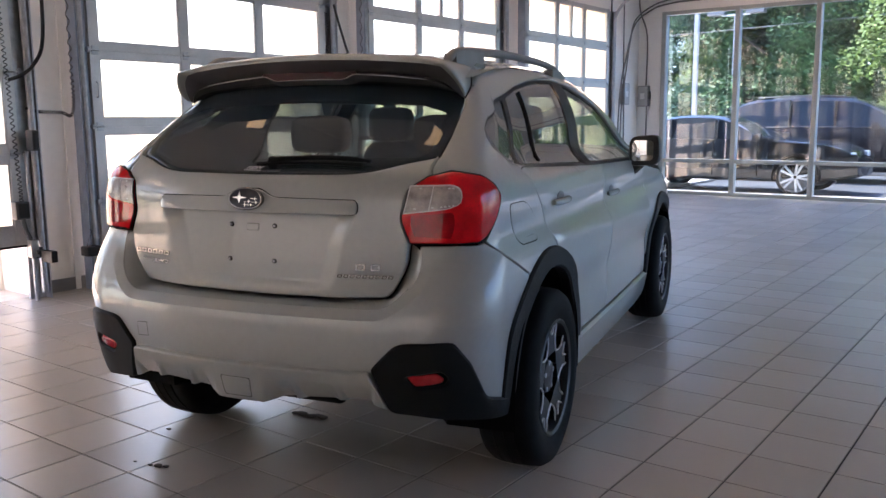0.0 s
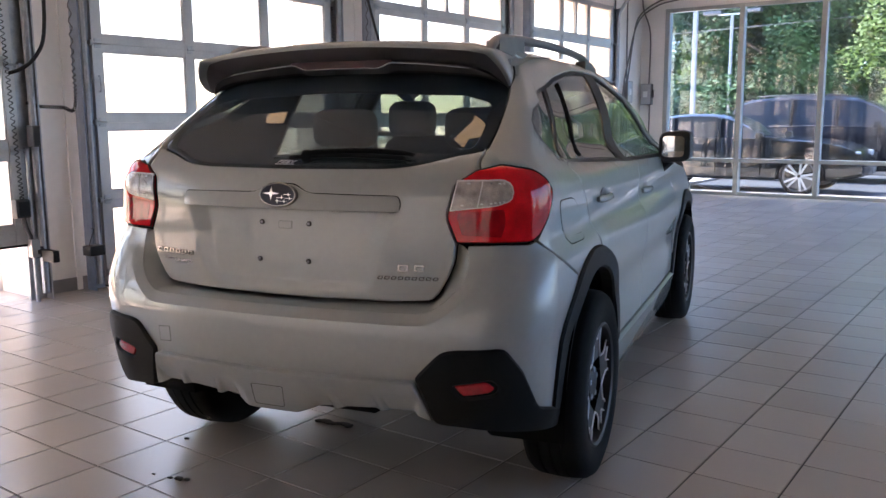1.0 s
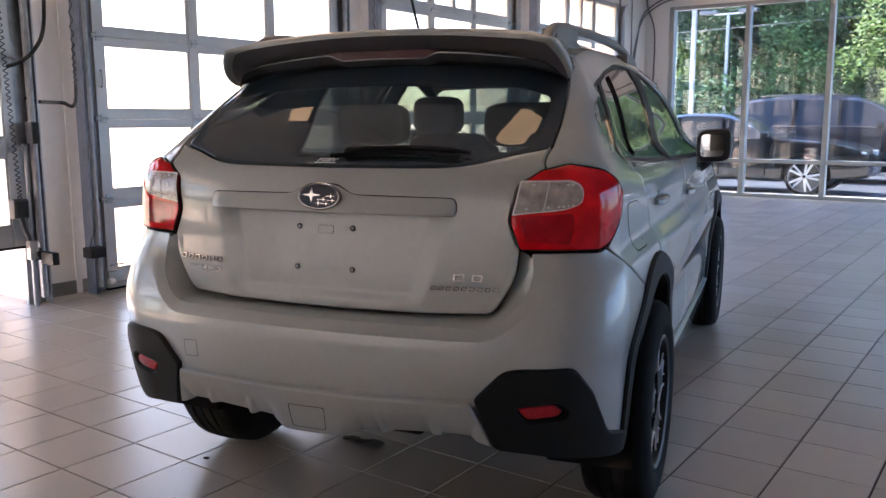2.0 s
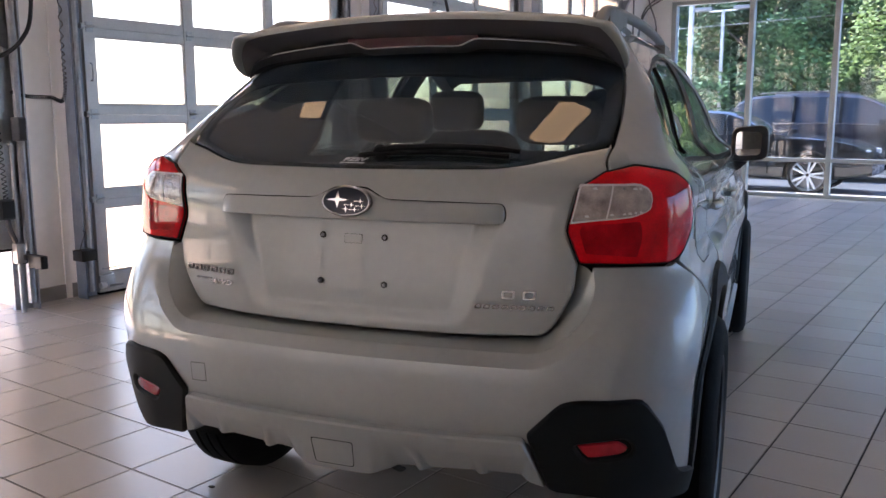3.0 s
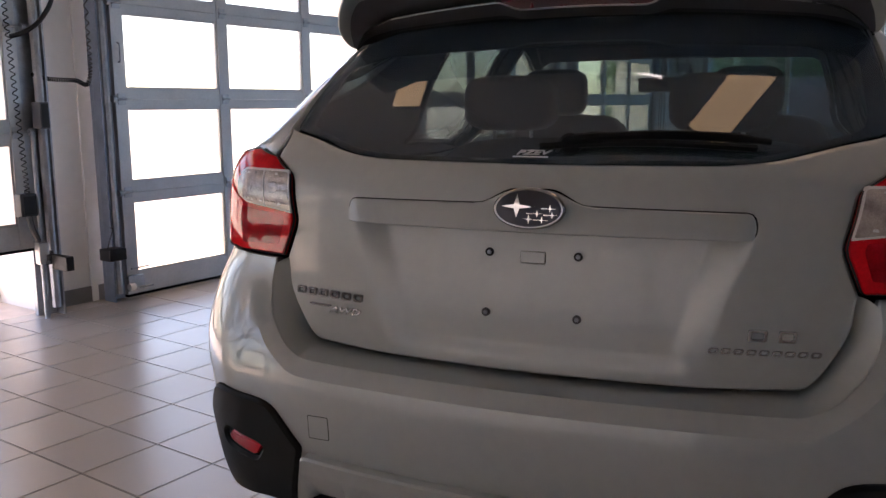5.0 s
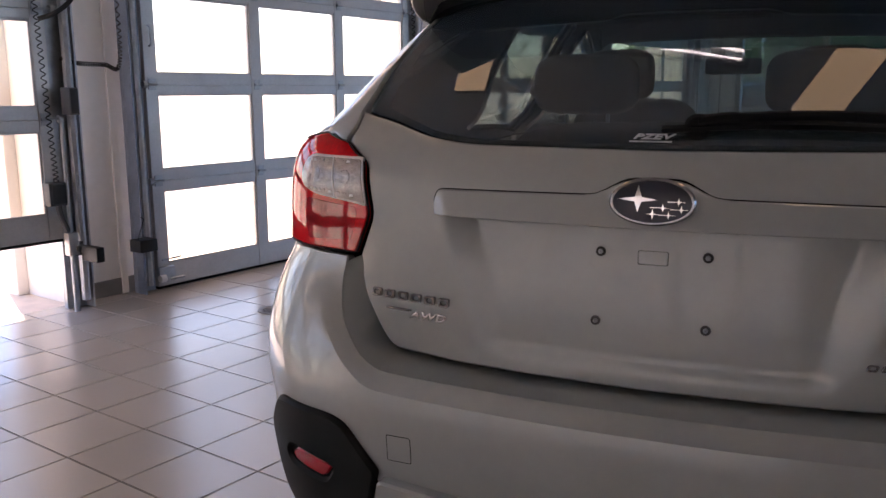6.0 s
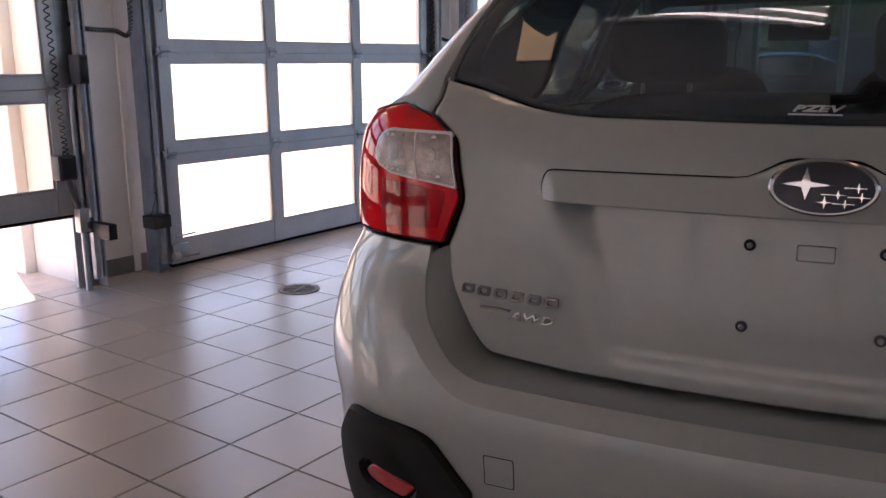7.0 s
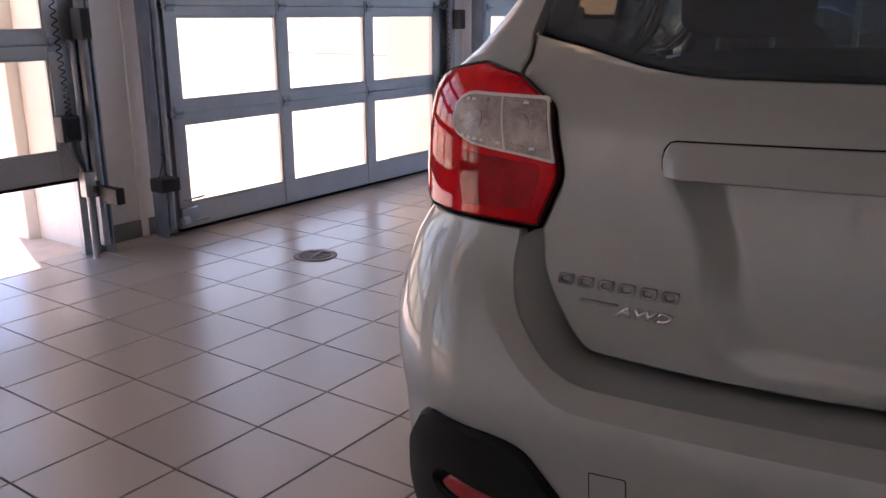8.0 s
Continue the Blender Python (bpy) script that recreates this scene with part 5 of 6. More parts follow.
# roof rails, aerial, mirrors
rl = bmesh.new()
RAILX = .515
pts = [(.45, 1.512), (.49, 1.543), (.58, 1.563), (.85, 1.576), (1.2, 1.584), (1.55, 1.581), (1.80, 1.568), (1.97, 1.531)]
tube(rl, curve_mesh([(RAILX + .008 * math.sin(y * 2), y, z) for y, z in pts], 5), .017, 10)
for y0, y1, zt, zb in ((.50, .78, 1.566, 1.490), (1.74, 1.97, 1.556, 1.500)):
    b0 = [(RAILX - .024, RAILX + .024, y0 + (y1 - y0) * i / 6, y0 + (y1 - y0) * (i + 1) / 6) for i in range(6)]
    for xa, xb, ya, yb in b0:
        box(rl, xa, xb, ya, yb, zb, min(zt, tab((ya + yb) / 2, [(p[0], p[1]) for p in pts])), 0)
bmesh.ops.remove_doubles(rl, verts=rl.verts[:], dist=.0005)
both("roof_rail", rl, "greybox", car, "grey roof rail")
ae = bmesh.new()
tube(ae, curve_mesh([(0, .70, 1.55), (0, .66, 1.60), (0, .60, 1.70), (0, .57, 1.76)], 6), [.014] * 3 + [.005] * 16, 8)
part("aerial", ae, "black", car, "black roof aerial")
mr = bmesh.new()
bmesh.ops.create_uvsphere(mr, u_segments=32, v_segments=20, radius=1)
for v in mr.verts:
    x, y, z = (math.copysign(abs(c) ** e, c) for c, e in zip(v.co, (.48, .7, .48)))
    v.co = (.868 + x * .088, max(2.49 + y * .075, 2.446), 1.138 + z * .085 + .006 * x)
mir = both("door_mirror", mr, "mirrorcase", car, "black door mirror")
for o_, sg_ in zip(mir, (1, -1)):
    mg = bmesh.new()
    loop = rounded([(.803, 1.080), (.918, 1.084), (.921, 1.194), (.806, 1.196)], .025, .008)
    hub = Vector((.862, 1.139))
    rims = []
    for q in (1, .8, .6, .4, .2):
        rims.append([])
        for p in loop:
            c = hub + (Vector((p.x, p.y)) - hub) * q
            rims[-1].append(mg.verts.new((c.x, 2.443 + .105 * (c.x - .92) + ((c - hub).length_squared - .006) / 1.5, c.y)))
    rims.insert(0, [mg.verts.new(v.co + Vector((0, .008, 0))) for v in rims[0]])
    for a_, b_ in zip(rims, rims[1:]):
        for i in range(len(loop)):
            mg.faces.new((a_[i - 1], a_[i], b_[i], b_[i - 1]))
    mg.faces.new(rims[-1])
    bmesh.ops.recalc_face_normals(mg, faces=mg.faces[:])
    part("mirror_glass", mg if sg_ > 0 else mirrored(mg), "mirror", o_, "mirror glass")
    st = bmesh.new()
    tube(st, [(.76, 2.53, 1.02), (.80, 2.51, 1.045), (.84, 2.50, 1.075)], [.045, .04, .035], 8)
    part("mirror_arm", st if sg_ > 0 else mirrored(st), "black", o_)


# wheels
def wheel():
    w = thing("wheel")
    ty = bmesh.new()
    lathe(ty, [(-.095, .215), (-.108, .25), (-.110, .29), (-.100, .322), (-.078, .337), (-.045, .3405), (-.044, .333), (-.036, .333), (-.035, .341), (-.004, .342), (-.003, .334), (.003, .334), (.004, .342), (.035, .341), (.036, .333), (.044, .333), (.045, .3405), (.078, .337), (.100, .322), (.110, .29), (.108, .25), (.095, .215)], "x", 56)
    part("tyre", ty, "rubber", w, "black rubber tyre")
    rm = bmesh.new()
    lathe(rm, [(-.095, .216), (.085, .216), (.100, .224), (.104, .218), (.098, .208), (.07, .202), (.0, .195), (-.03, .19), (-.03, .02)], "x", 56)
    rim = part("rim", rm, "rim", w, "black alloy rim with machined edges")
    for k in range(5):
        a = 2 * math.pi * k / 5 + math.pi / 2

        def at(r_, t_, x_):
            return (x_ - .10 * max(0, .10 - r_), r_ * math.cos(a) - t_ * math.sin(a), r_ * math.sin(a) + t_ * math.cos(a))

        edge_ = [(.087, .0632), (.122, .049), (.156, .047), (.176, .060), (.207, .067)]
        sb = bmesh.new()
        lo = [[sb.verts.new(at(r_, sg * t_, .02)) for sg in (-1, 1)] for r_, t_ in edge_]
        hi = [[sb.verts.new(at(r_, sg * t_, .082)) for sg in (-1, 1)] for r_, t_ in edge_]
        for i in range(4):
            sb.faces.new((hi[i][0], hi[i + 1][0], hi[i + 1][1], hi[i][1]))
            sb.faces.new((lo[i][0], lo[i + 1][0], hi[i + 1][0], hi[i][0]))
            sb.faces.new((lo[i][1], hi[i][1], hi[i + 1][1], lo[i + 1][1]))
        bmesh.ops.recalc_face_normals(sb, faces=sb.faces[:])
        part("spoke", sb, "rim", rim, smooth=False)
        for sg in (-1, 1):
            part("machined_edge", tube(bmesh.new(), [at(r_, sg * t_, .084) for r_, t_ in edge_], .0034, 6), "machined", rim, "bright machined spoke edge")
            part("machined_edge", tube(bmesh.new(), [at(.207, sg * .067, .084), at(.211, sg * .033, .085), at(.168, sg * .008, .085), at(.166, 0, .085)], .0034, 6), "machined", rim, "bright machined notch edge")
    hb = bmesh.new()
    lathe(hb, [(.05, .07), (.074, .06), (.080, .035), (.082, .001)], "x", 24)
    part("hub_cap", hb, "rim", rim)
    for k in range(5):
        a = 2 * math.pi * k / 5 + .3
        nb = bmesh.new()
        lathe(nb, [(.06, .011), (.078, .010), (.080, .001)], "x", 8, (0, .052 * math.cos(a), .052 * math.sin(a)))
        part("wheel_nut", nb, "steel", rim)
    dk = bmesh.new()
    lathe(dk, [(.0, .15), (.012, .15), (.012, .02)], "x", 32)
    part("brake_disc", dk, "steel", w, "steel brake disc")
    return w


w0 = wheel()
w0.matrix_world = Matrix.Identity(4)
first = True
for y in (AXLE, AXLE + BASE):
    for sg in (1, -1):
        m = pose(sg * .765, y, .341, 0, 0, 0 if sg > 0 else 180)
        if first:
            ob, first = w0, False
            ob.matrix_basis = m
        else:
            ob = copy_thing(w0, m)
        ob.parent = car
        ob["label"] = "black alloy wheel with machined edges and a rubber tyre"

# dark core behind the panel gaps, and the underside
core = [(1.0, 1.09), (1.44, 1.06), (2.4, 1.04), (3.5, 1.02), (4.2, .93), (5.39, .72), (5.39, .28), (4.5, .25), (3.5, .25), (1.9, .25), (.80, .41), (.4, .45), (0, .45)]
cr = core + [(-p[0], p[1]) for p in reversed(core[:-1])] + [(-.60, 1.10), (-.5, 1.13), (.5, 1.13), (.60, 1.10)]
hl = [[(c_ + .435 * math.cos(2 * math.pi * i / 28), HUB_Z + .435 * math.sin(2 * math.pi * i / 28), 0) for i in range(28)] for c_ in (HUB_S, FRONT_S, -HUB_S, -FRONT_S)]


def clipped(loop):
    return [(s_, max(z_, .262), 0) for s_, z_, _ in loop]


part("inner_shell", panel(cr, SIDE, -.042, .01, .002, .06, .01, holes=[clipped(h) for h in hl]), "gap", car, "dark inner body shell")
part("underside", boxes((-.50, .50, .75, 4.0, .24, .30), (-.62, .62, 1.2, 2.8, .22, .28), (-.55, .55, .10, .74, .40, .46), bevel=.02), "gap", car, "dark underbody")
ex = bmesh.new()
tube(ex, [(-.30, .22, .37), (.20, .22, .37)], .07, 14)
part("silencer", ex, "rubber", car, "dark exhaust silencer")

# cabin
cab = bmesh.new()
box(cab, -.72, .72, .10, 3.2, .42, .62, .02)
box(cab, -.70, .70, 2.85, 3.35, .60, 1.00, .05)
part("cabin_floor", cab, "cabin", car, "dark cabin floor and dashboard")


def pad(x, y, z, w, d, h, e=.6, lean=0.0):
    bm = bmesh.new()
    bmesh.ops.create_uvsphere(bm, u_segments=20, v_segments=12, radius=1)
    for v in bm.verts:
        a, b, c = (math.copysign(abs(q) ** e, q) for q in v.co)
        v.co = (x + a * w / 2, y + b * d / 2 + lean * c * h / 2, z + c * h / 2)
    return bm


for x in (-.37, .37):
    seat = part("front_seat", pad(x, 1.98, .90, .50, .20, .62, .45, -.18), "cloth", car, "black cloth front seat")
    part("cushion", pad(x, 2.25, .66, .50, .55, .20, .45), "cloth", seat)
    part("headrest", pad(x - .06, 1.90, 1.295, .26, .11, .19, .5), "cloth", seat, "black headrest")
    for dx in (-.05, .05):
        part("headrest_post", tube(bmesh.new(), [(x - .06 + dx, 1.91, 1.15), (x - .06 + dx, 1.91, 1.25)], .007, 6), "steel", seat)
bench = part("rear_bench", pad(0, 1.10, .86, 1.22, .18, .58, .35, -.15), "cloth", car, "black cloth rear bench")
for x in (-.36, .27):
    part("headrest", pad(x, 1.04, 1.255, .30, .10, .17, .5), "cloth", bench, "black headrest")
    for dx in (-.06, .06):
        part("headrest_post", tube(bmesh.new(), [(x + dx, 1.06, 1.10), (x + dx, 1.06, 1.20)], .007, 6), "steel", bench)
part("cargo_cover", boxes((-.56, .56, .30, 1.02, .86, .885), bevel=.01), "cabin", car, "dark load cover")
part("inner_mirror", boxes((-.16, .06, 2.30, 2.33, 1.30, 1.365), bevel=.012), "black", car, "black inner mirror")


# dark linings inside the pillars
lining = [(.70, 1.195), (.80, 1.24), (.92, 1.275), (1.12, 1.325), (1.40, 1.41), (1.6, 1.475), (1.8, 1.51), (2.3, 1.527), (2.65, 1.505, .05), (2.914, 1.428), (3.074, 1.375), (3.3, 1.285), (3.45, 1.184), (3.62, 1.05), (2.5, 1.078), (1.95, 1.097), (1.0, 1.12), (.60, 1.12)]
both("pillar_lining", panel(lining, SIDE, -.026, .012, .002, .06, .004, holes=([(1.665, 1.150), (1.70, 1.292), (1.74, 1.436), (1.956, 1.468), (2.117, 1.481), (2.326, 1.486), (2.286, 1.319), (2.20, 1.126)], front_pane)), "cabin", car, "dark pillar lining")


# ---------------------------------------------------------------- outside
def leaf_cloud(seed, height, spread, low, leaf, count):
    """A crown of single leaves in uneven clumps."""
    rnd = random.Random(seed)
    clumps = []
    for _ in range(46):
        a, h = rnd.uniform(0, 2 * math.pi), rnd.uniform(0, 1)
        r = spread * (1 - .55 * h ** 1.6) * math.sqrt(rnd.uniform(.08, 1))
        clumps.append((r * math.cos(a), r * math.sin(a), low + (height - low) * h, spread * rnd.uniform(.16, .34)))
    v, f_ = [], []
    for _ in range(count):
        cx, cy, cz, cr = rnd.choice(clumps)
        d = Vector((rnd.gauss(0, 1), rnd.gauss(0, 1), rnd.gauss(0, .75))).normalized() * cr * rnd.uniform(.45, 1.05)
        p = Vector((cx, cy, cz)) + d
        t = Vector((rnd.uniform(-1, 1), rnd.uniform(-1, 1), rnd.uniform(-.6, .6))).normalized()
        u = t.orthogonal().normalized()
        s_ = leaf * rnd.uniform(.6, 1.3)
        n0 = len(v)
        v += [p - t * s_, p + u * s_ * .5 - t * s_ * .1, p + t * s_, p - u * s_ * .5 - t * s_ * .1]
        f_ += [(n0, n0 + 1, n0 + 2), (n0, n0 + 2, n0 + 3)]
    me_ = bpy.data.meshes.new("crown")
    me_.from_pydata([tuple(q) for q in v], [], f_)
    return me_


def tree(seed, height, spread, low, leaf, count, leafmat):
    rnd = random.Random(seed * 7 + 1)
    t = thing("tree", label="tall leafy green tree behind the car park", category="tree", group="trees")
    tb = bmesh.new()
    tube(tb, curve_mesh([(0, 0, -.1), (.1, .05, height * .3), (-.05, .1, height * .6), (0, 0, height * .85)], 4), [.02 * height * (1 - .85 * i / 12) for i in range(13)], 8)
    trunk = part("trunk", tb, "bark", t, "grey brown trunk")
    for _ in range(9):
        a, h0 = rnd.uniform(0, 6.28), rnd.uniform(.2, .7) * height
        lb = bmesh.new()
        l = spread * rnd.uniform(.4, .8)
        tube(lb, curve_mesh([(0, 0, h0), (l * .5 * math.cos(a), l * .5 * math.sin(a), h0 + l * .3), (l * math.cos(a), l * math.sin(a), h0 + l * .7)], 3), [.07 * (1 - .8 * i / 6) for i in range(7)], 6)
        part("limb", lb, "bark", trunk)
    me_ = leaf_cloud(seed, height, spread, low, leaf, count)
    me_.materials.append(M[leafmat])
    c = new("crown", me_)
    c.parent = t
    return t


kinds = [tree(3, 9.2, 3.6, .4, .105, 17000, "leaf"), tree(5, 8.4, 3.4, .4, .10, 16000, "leaf3"), tree(8, 10.5, 3.8, .6, .11, 19000, "leaf3"), tree(11, 6.4, 3.1, .3, .085, 19000, "leaf2")]
spots = []
rt = random.Random(21)
for i in range(7):
    spots.append((rt.choice((0, 1, 2)), -11.5 + i * 2.7 + rt.uniform(-1.2, 1.2), 40 + rt.uniform(-3, 3)))
for i in range(8):
    spots.append((rt.choice((1, 2, 1)), -14 + i * 3.0 + rt.uniform(-1.5, 1.5), 49 + rt.uniform(-3, 3)))
spots += [(3, -2.7, 29.0), (3, -6.3, 38.5), (3, -12.4, 39.5), (0, -9.5, 36), (0, -7.0, 35.5), (0, -15.2, 41), (2, -14.8, 45), (1, -12.8, 37.5), (2, -16.6, 44), (1, -13.6, 41)]
spots = [p_ for i, p_ in enumerate(spots) if i not in (8, 9)]    # gaps of sky in the far row
spots += [(k, 60 + d, y) for k, d, y in ((1, 0, -4), (0, 1, 4), (2, 2, 12), (0, -1, 20), (1, 3, 28))]
used = set()
for k, x, y in spots:
    m = pose(x, y, -.05, 0, 0, rt.uniform(0, 360))
    if k in used:
        copy_thing(kinds[k], m)
    else:
        kinds[k].matrix_basis = m
        used.add(k)

wire = thing("power_line", (0, 0, 0), 0, "thin dark power line across the trees", "cable")
part("cable", tube(bmesh.new(), [(-16 + 2.4 * i, 33.0, 4.5 + .115 * i - .25 * math.sin(math.pi * i / 12)) for i in range(13)], .014, 5), "greybox", wire)
for x, y, h, w, arm in ((-8.75, 24.0, 9.0, .06, False), (-10.9, 34.0, 5.35, .06, True)):
    lp = thing("lamp_post", (x, y, -.05), 0, "pale grey square car park lamp post", "lamp post", "lamp posts")
    part("post", boxes((-w, w, -w, w, 0, h), bevel=.01), "postgrey", lp)
    part("base", boxes((-.25, .25, -.25, .25, 0, .5), bevel=.03), "concrete", lp)
    if arm:
        part("arm", boxes((-.55, .55, -.05, .05, h - .06, h), bevel=.01), "white", lp)
        for sg in (-1, 1):
            part("lamp_head", boxes((sg * .75 - .35, sg * .75 + .35, -.18, .18, h - .02, h + .12), bevel=.03), "greybox", lp)
    else:
        part("lamp_head", boxes((-.2, .9, -.2, .2, h, h + .15), bevel=.03), "greybox", lp)


def parked_car(place, turn, top, belt, length, half, paint, label, axles, rr, rails=False):
    """A parked car as a loft of cross-sections from tail (0) to nose (length)."""
    c = thing("parked_car", place, turn, label, "car", "parked cars")
    nx = 44
    meshes = {k: bmesh.new() for k in ("body", "side_window", "windscreen", "rear_screen")}

    def section(i):
        x = length * i / nx
        e = abs(2 * x / length - 1)
        w = half * (1 - .16 * e ** 5 - .05 * e ** 2)
        zt, zb = tab(x, top), tab(x, belt)
        zb = min(zb, zt - .01)
        roof_w = w * (.76 if zt > zb + .15 else .90)
        zl = .24 + .10 * e ** 6
        return [(w * .90, zl), (w * .985, zl + .12), (w, .55), (w * 1.0, .72), (w * .965, zb), (w * .95, zb + .02 * (zt > zb + .1)), (roof_w * 1.02, zb + (zt - zb) * .88), (roof_w * .90, zt - .02), (roof_w * .5, zt - .004), (0, zt)], x

    secs = [section(i) for i in range(nx + 1)]
    for i in range(nx):
        (s0, x0), (s1, x1) = secs[i], secs[i + 1]
        xm = (x0 + x1) / 2
        rise = tab(x1, top) - tab(x0, top)
        tall = min(tab(x0, top) - tab(x0, belt), tab(x1, top) - tab(x1, belt))
        for k in range(9):
            kind = "body"
            if tall > .13 and k == 5:
                kind = "side_window"
            if tall > .02 and k in (7, 8) and abs(rise) > .035:
                kind = "rear_screen" if xm < length / 2 else "windscreen"
            for sg in (1, -1):
                bm_ = meshes[kind]
                q = [bm_.verts.new((x0, sg * s0[k][0], s0[k][1])), bm_.verts.new((x1, sg * s1[k][0], s1[k][1])), bm_.verts.new((x1, sg * s1[k + 1][0], s1[k + 1][1])), bm_.verts.new((x0, sg * s0[k + 1][0], s0[k + 1][1]))]
                bm_.faces.new(q if sg < 0 else q[::-1])
    for sec, xx, rev in ((secs[0][0], 0, True), (secs[-1][0], length, False)):
        bm_ = meshes["body"]
        loop = [bm_.verts.new((xx, -y, z)) for y, z in sec] + [bm_.verts.new((xx, y, z)) for y, z in reversed(sec[:-1])]
        bm_.faces.new(loop[::-1] if rev else loop)
    for k, bm_ in meshes.items():
        bmesh.ops.remove_doubles(bm_, verts=bm_.verts[:], dist=.001)
        bmesh.ops.recalc_face_normals(bm_, faces=bm_.faces[:])
        part(k, bm_, paint if k == "body" else "darkglass", c, "" if k == "body" else "dark window", angle=50)
    y = half
    for x in axles:
        for sg in (1, -1):
            w = new("wheel")
            w.parent = c
            w.matrix_basis = pose(x, sg * (half - .10), rr, 0, 0, 90 if sg > 0 else -90)
            w["label"] = "dark tyre on a pale alloy wheel"
            part("tyre", lathe(bmesh.new(), [(-.10, rr * .80), (-.11, rr * .92), (-.08, rr), (.08, rr), (.112, rr * .94), (.105, rr * .80)], "x", 36), "rubber", w)
            hub = lathe(bmesh.new(), [(.105, rr * .80), (.112, rr * .82), (.108, rr * .76), (.03, rr * .72), (.03, .01)], "x", 36)
            rim = part("rim", hub, "greybox", w)
            for n in range(10):
                a = 2 * math.pi * (n // 2) / 5 + (.19 if n % 2 else -.19)
                sp_ = bmesh.new()
                tube(sp_, [(.10, .03 * math.cos(a), .03 * math.sin(a)), (.108, rr * .78 * math.cos(a), rr * .78 * math.sin(a))], .020, 5)
                part("spoke", sp_, "machined", rim)
            ar = bmesh.new()
            tube(ar, [(.075, (rr + .045) * math.cos(radians(a)), (rr + .045) * math.sin(radians(a))) for a in range(-10, 191, 10)], .035, 6)
            part("arch_lip", ar, "gap", w)
    for sg in (1, -1):
        hl_ = bmesh.new()
        zt = tab(length - .25, top)
        box(hl_, length - .52, length - .06, sg * (half - .30) - .13, sg * (half - .30) + .13, zt - .20, zt - .07, .03)
        part("headlamp", hl_, "headlamp", c, "clear headlamp")
        mb = bmesh.new()
        mx = length * .66
        box(mb, mx - .06, mx + .08, sg * (half + .08) - .10, sg * (half + .08) + .10, tab(mx, belt) - .02, tab(mx, belt) + .13, .03)
        part("door_mirror", mb, paint, c)
        for hx in (length * .34, length * .55):
            hb_ = bmesh.new()
            tube(hb_, [(hx, sg * (half + .012), .83), (hx + .18, sg * (half + .012), .835)], .013, 6)
            part("handle", hb_, paint, c)
        for hx in (length * .30, length * .49, length * .66):
            gb = bmesh.new()
            box(gb, hx - .004, hx + .004, sg * (half - .02) - .022, sg * (half - .02) + .022, .34, tab(hx, belt) - .02, 0)
            part("door_seam", gb, "gap", c)
        if rails:
            bt = bmesh.new()
            tube(bt, [(length * u, sg * (half * (1 - .16 * abs(2 * u - 1) ** 5 - .05 * abs(2 * u - 1) ** 2) * .968 + .004), tab(length * u, belt) + .004) for u in (.08 + .034 * i for i in range(19))], .012, 6)
            part("belt_trim", bt, "trim", c, "black strip under the windows")
            rb_ = bmesh.new()
            tube(rb_, [(length * u, sg * half * .66, tab(length * u, top) + .025) for u in (.16 + .04 * i for i in range(10))], .018, 6)
            part("roof_rail", rb_, "trim", c, "black roof rail")
        pb = bmesh.new()
        for hx in (length * .315, length * .50):
            if tab(hx, top) > tab(hx, belt) + .2:
                box(pb, hx - .03, hx + .03, sg * half * .86 - .09, sg * half * .86 + .085, tab(hx, belt), tab(hx, top) - .06, .01)
        part("door_pillar", pb, "trim", c)
    return c


parked_car((-7.60, 16.48, -.05), 0, [(0, .80), (.08, 1.0), (.5, 1.12), (.9, 1.27), (1.3, 1.385), (1.8, 1.43), (2.3, 1.41), (2.6, 1.32), (3.2, 1.02), (3.7, .96), (4.2, .90), (4.62, .78), (4.75, .58)],
           [(0, .90), (2, .97), (4.75, .90)], 4.75, .90, "darkpaint", "dark grey saloon car parked outside the glazing", (1.05, 3.80), .335)
parked_car((-6.42, 20.1, -.05), 0, [(0, 1.0), (.1, 1.35), (.45, 1.68), (.8, 1.76), (1.8, 1.79), (2.7, 1.75), (3.15, 1.58), (3.65, 1.20), (4.4, 1.10), (4.78, .92), (4.9, .65)],
           [(0, 1.12), (2, 1.16), (4.9, 1.08)], 4.9, .95, "bluepaint", "dark blue estate car with roof rails parked behind the saloon", (.95, 3.90), .375, True)


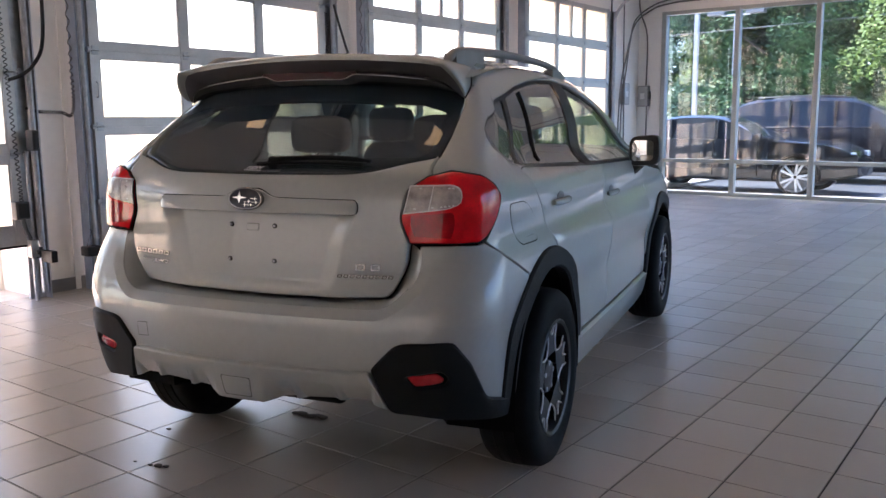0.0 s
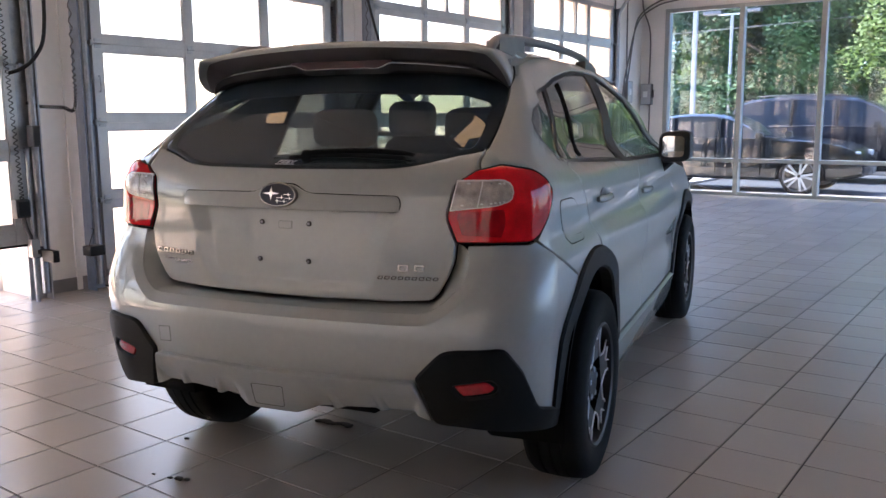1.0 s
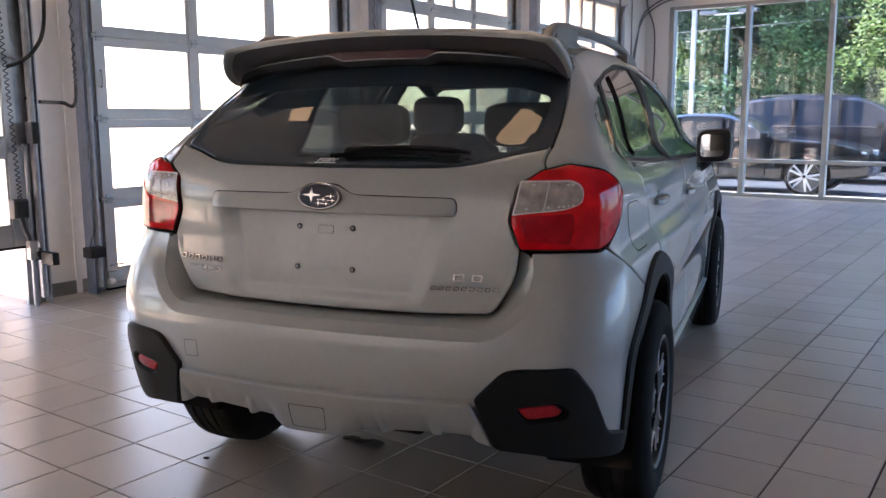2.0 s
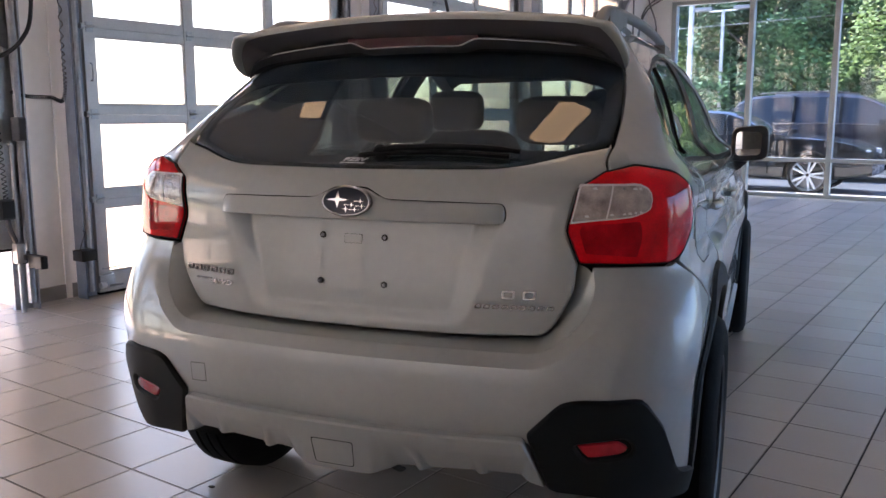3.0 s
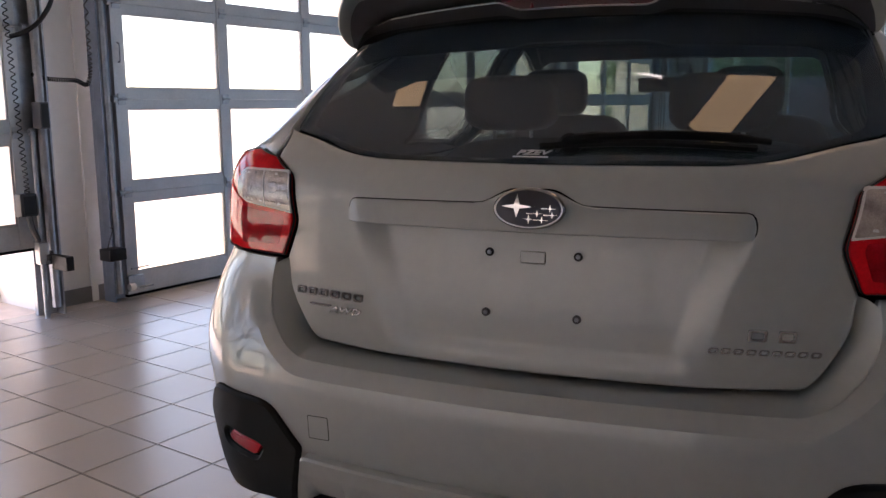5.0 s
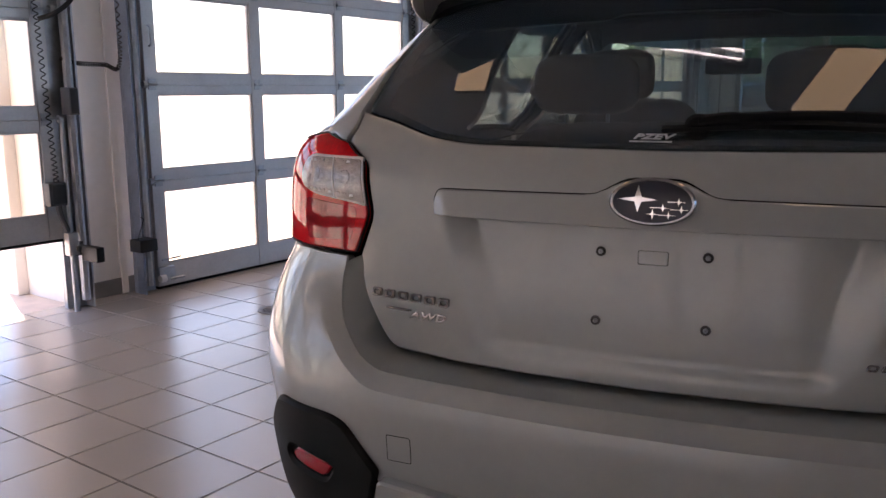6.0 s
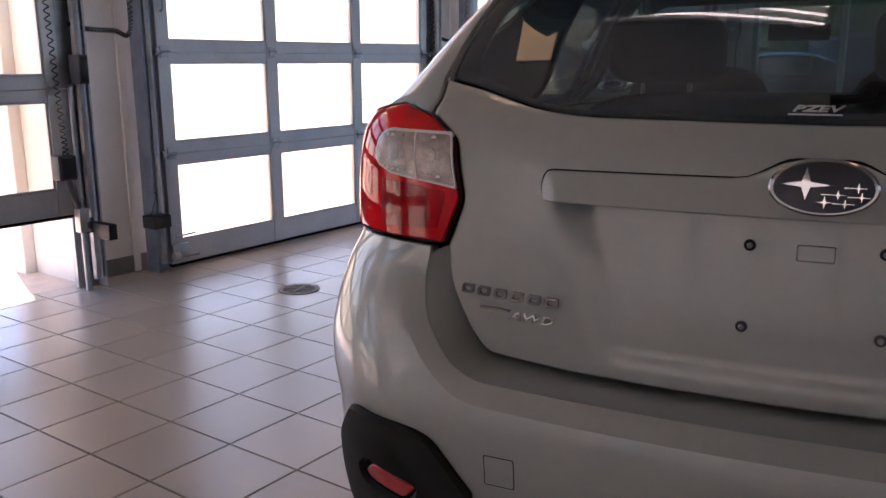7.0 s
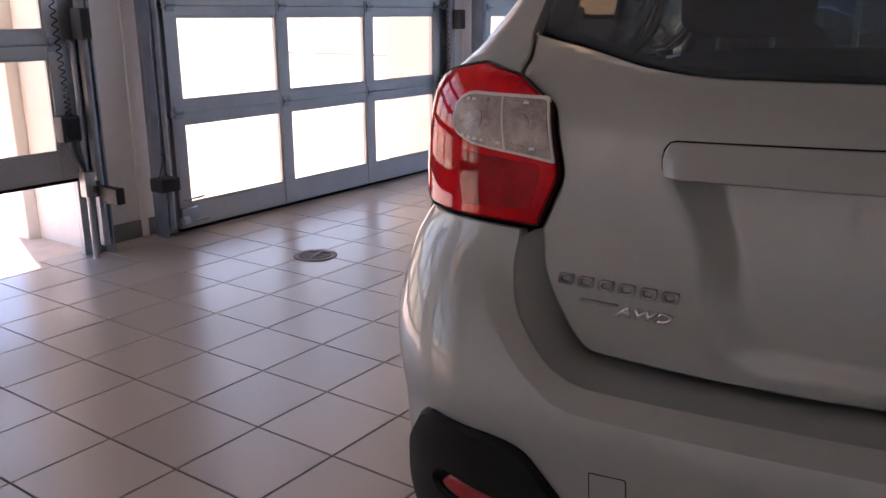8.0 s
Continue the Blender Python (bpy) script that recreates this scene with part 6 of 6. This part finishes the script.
# ---------------------------------------------------------------- floor tiles
TX, TY, X0, Y0 = .3105, .3075, -.855, 1.823
bm = bmesh.new()
g = .0031
lo_, hi_ = [], []
for a, b in ((-1, -1), (1, -1), (1, 1), (-1, 1)):
    lo_.append(bm.verts.new((a * (TX / 2 - g), b * (TY / 2 - g), -.0035)))
for a, b in ((-1, -1), (1, -1), (1, 1), (-1, 1)):
    hi_.append(bm.verts.new((a * (TX / 2 - g - .0012), b * (TY / 2 - g - .0012), 0)))
bm.faces.new(hi_)
for i in range(4):
    bm.faces.new((lo_[i], lo_[(i + 1) % 4], hi_[(i + 1) % 4], hi_[i]))
tile_me = bpy.data.meshes.new("tile")
bm.to_mesh(tile_me)
bm.free()
tile_me.materials.append(M["tile"])
cells, cut = [], []
for i in range(int((WX - X0) / TX) - 2, int((RX - X0) / TX) + 2):
    for j in range(int((BY - Y0) / TY) - 2, int((EY - Y0) / TY) + 2):
        cx, cy = X0 + (i + .5) * TX, Y0 + (j + .5) * TY
        if WX + .02 < cx - TX / 2 and cx + TX / 2 < RX and BY < cy - TY / 2 and cy + TY / 2 < EY - .01:
            cells.append((cx, cy))
        elif WX + .05 < cx + TX / 2 and cx - TX / 2 < RX - .04 and BY + .04 < cy + TY / 2 and cy - TY / 2 < EY - .04:
            cut.append((cx, cy))
near = sorted(cells, key=lambda c: (c[0] + 2.6) ** 2 + (c[1] - 2.9) ** 2)[:300]
near_set = set(near)
for cx, cy in near:
    t = new("tile", tile_me)
    t.parent = floor
    t.location = (cx, cy, random.uniform(-.0004, 0))
vs, fs = [], []
for cx, cy in cells + cut:       # tiles along the walls are cut to fit
    if (cx, cy) in near_set:
        continue
    n0, dz = len(vs), random.uniform(-.0004, 0)
    vs += [(min(max(v.co.x + cx, WX + .004), RX - .004), min(max(v.co.y + cy, BY + .004), EY - .004), v.co.z + dz) for v in tile_me.vertices]
    fs += [[n0 + k for k in p.vertices] for p in tile_me.polygons]
me = bpy.data.meshes.new("tiles")
me.from_pydata(vs, [], fs)
me.materials.append(M["tile"])
far_tiles = new("tiles", me)
far_tiles.parent = floor
tagged(far_tiles, kind="stuff")
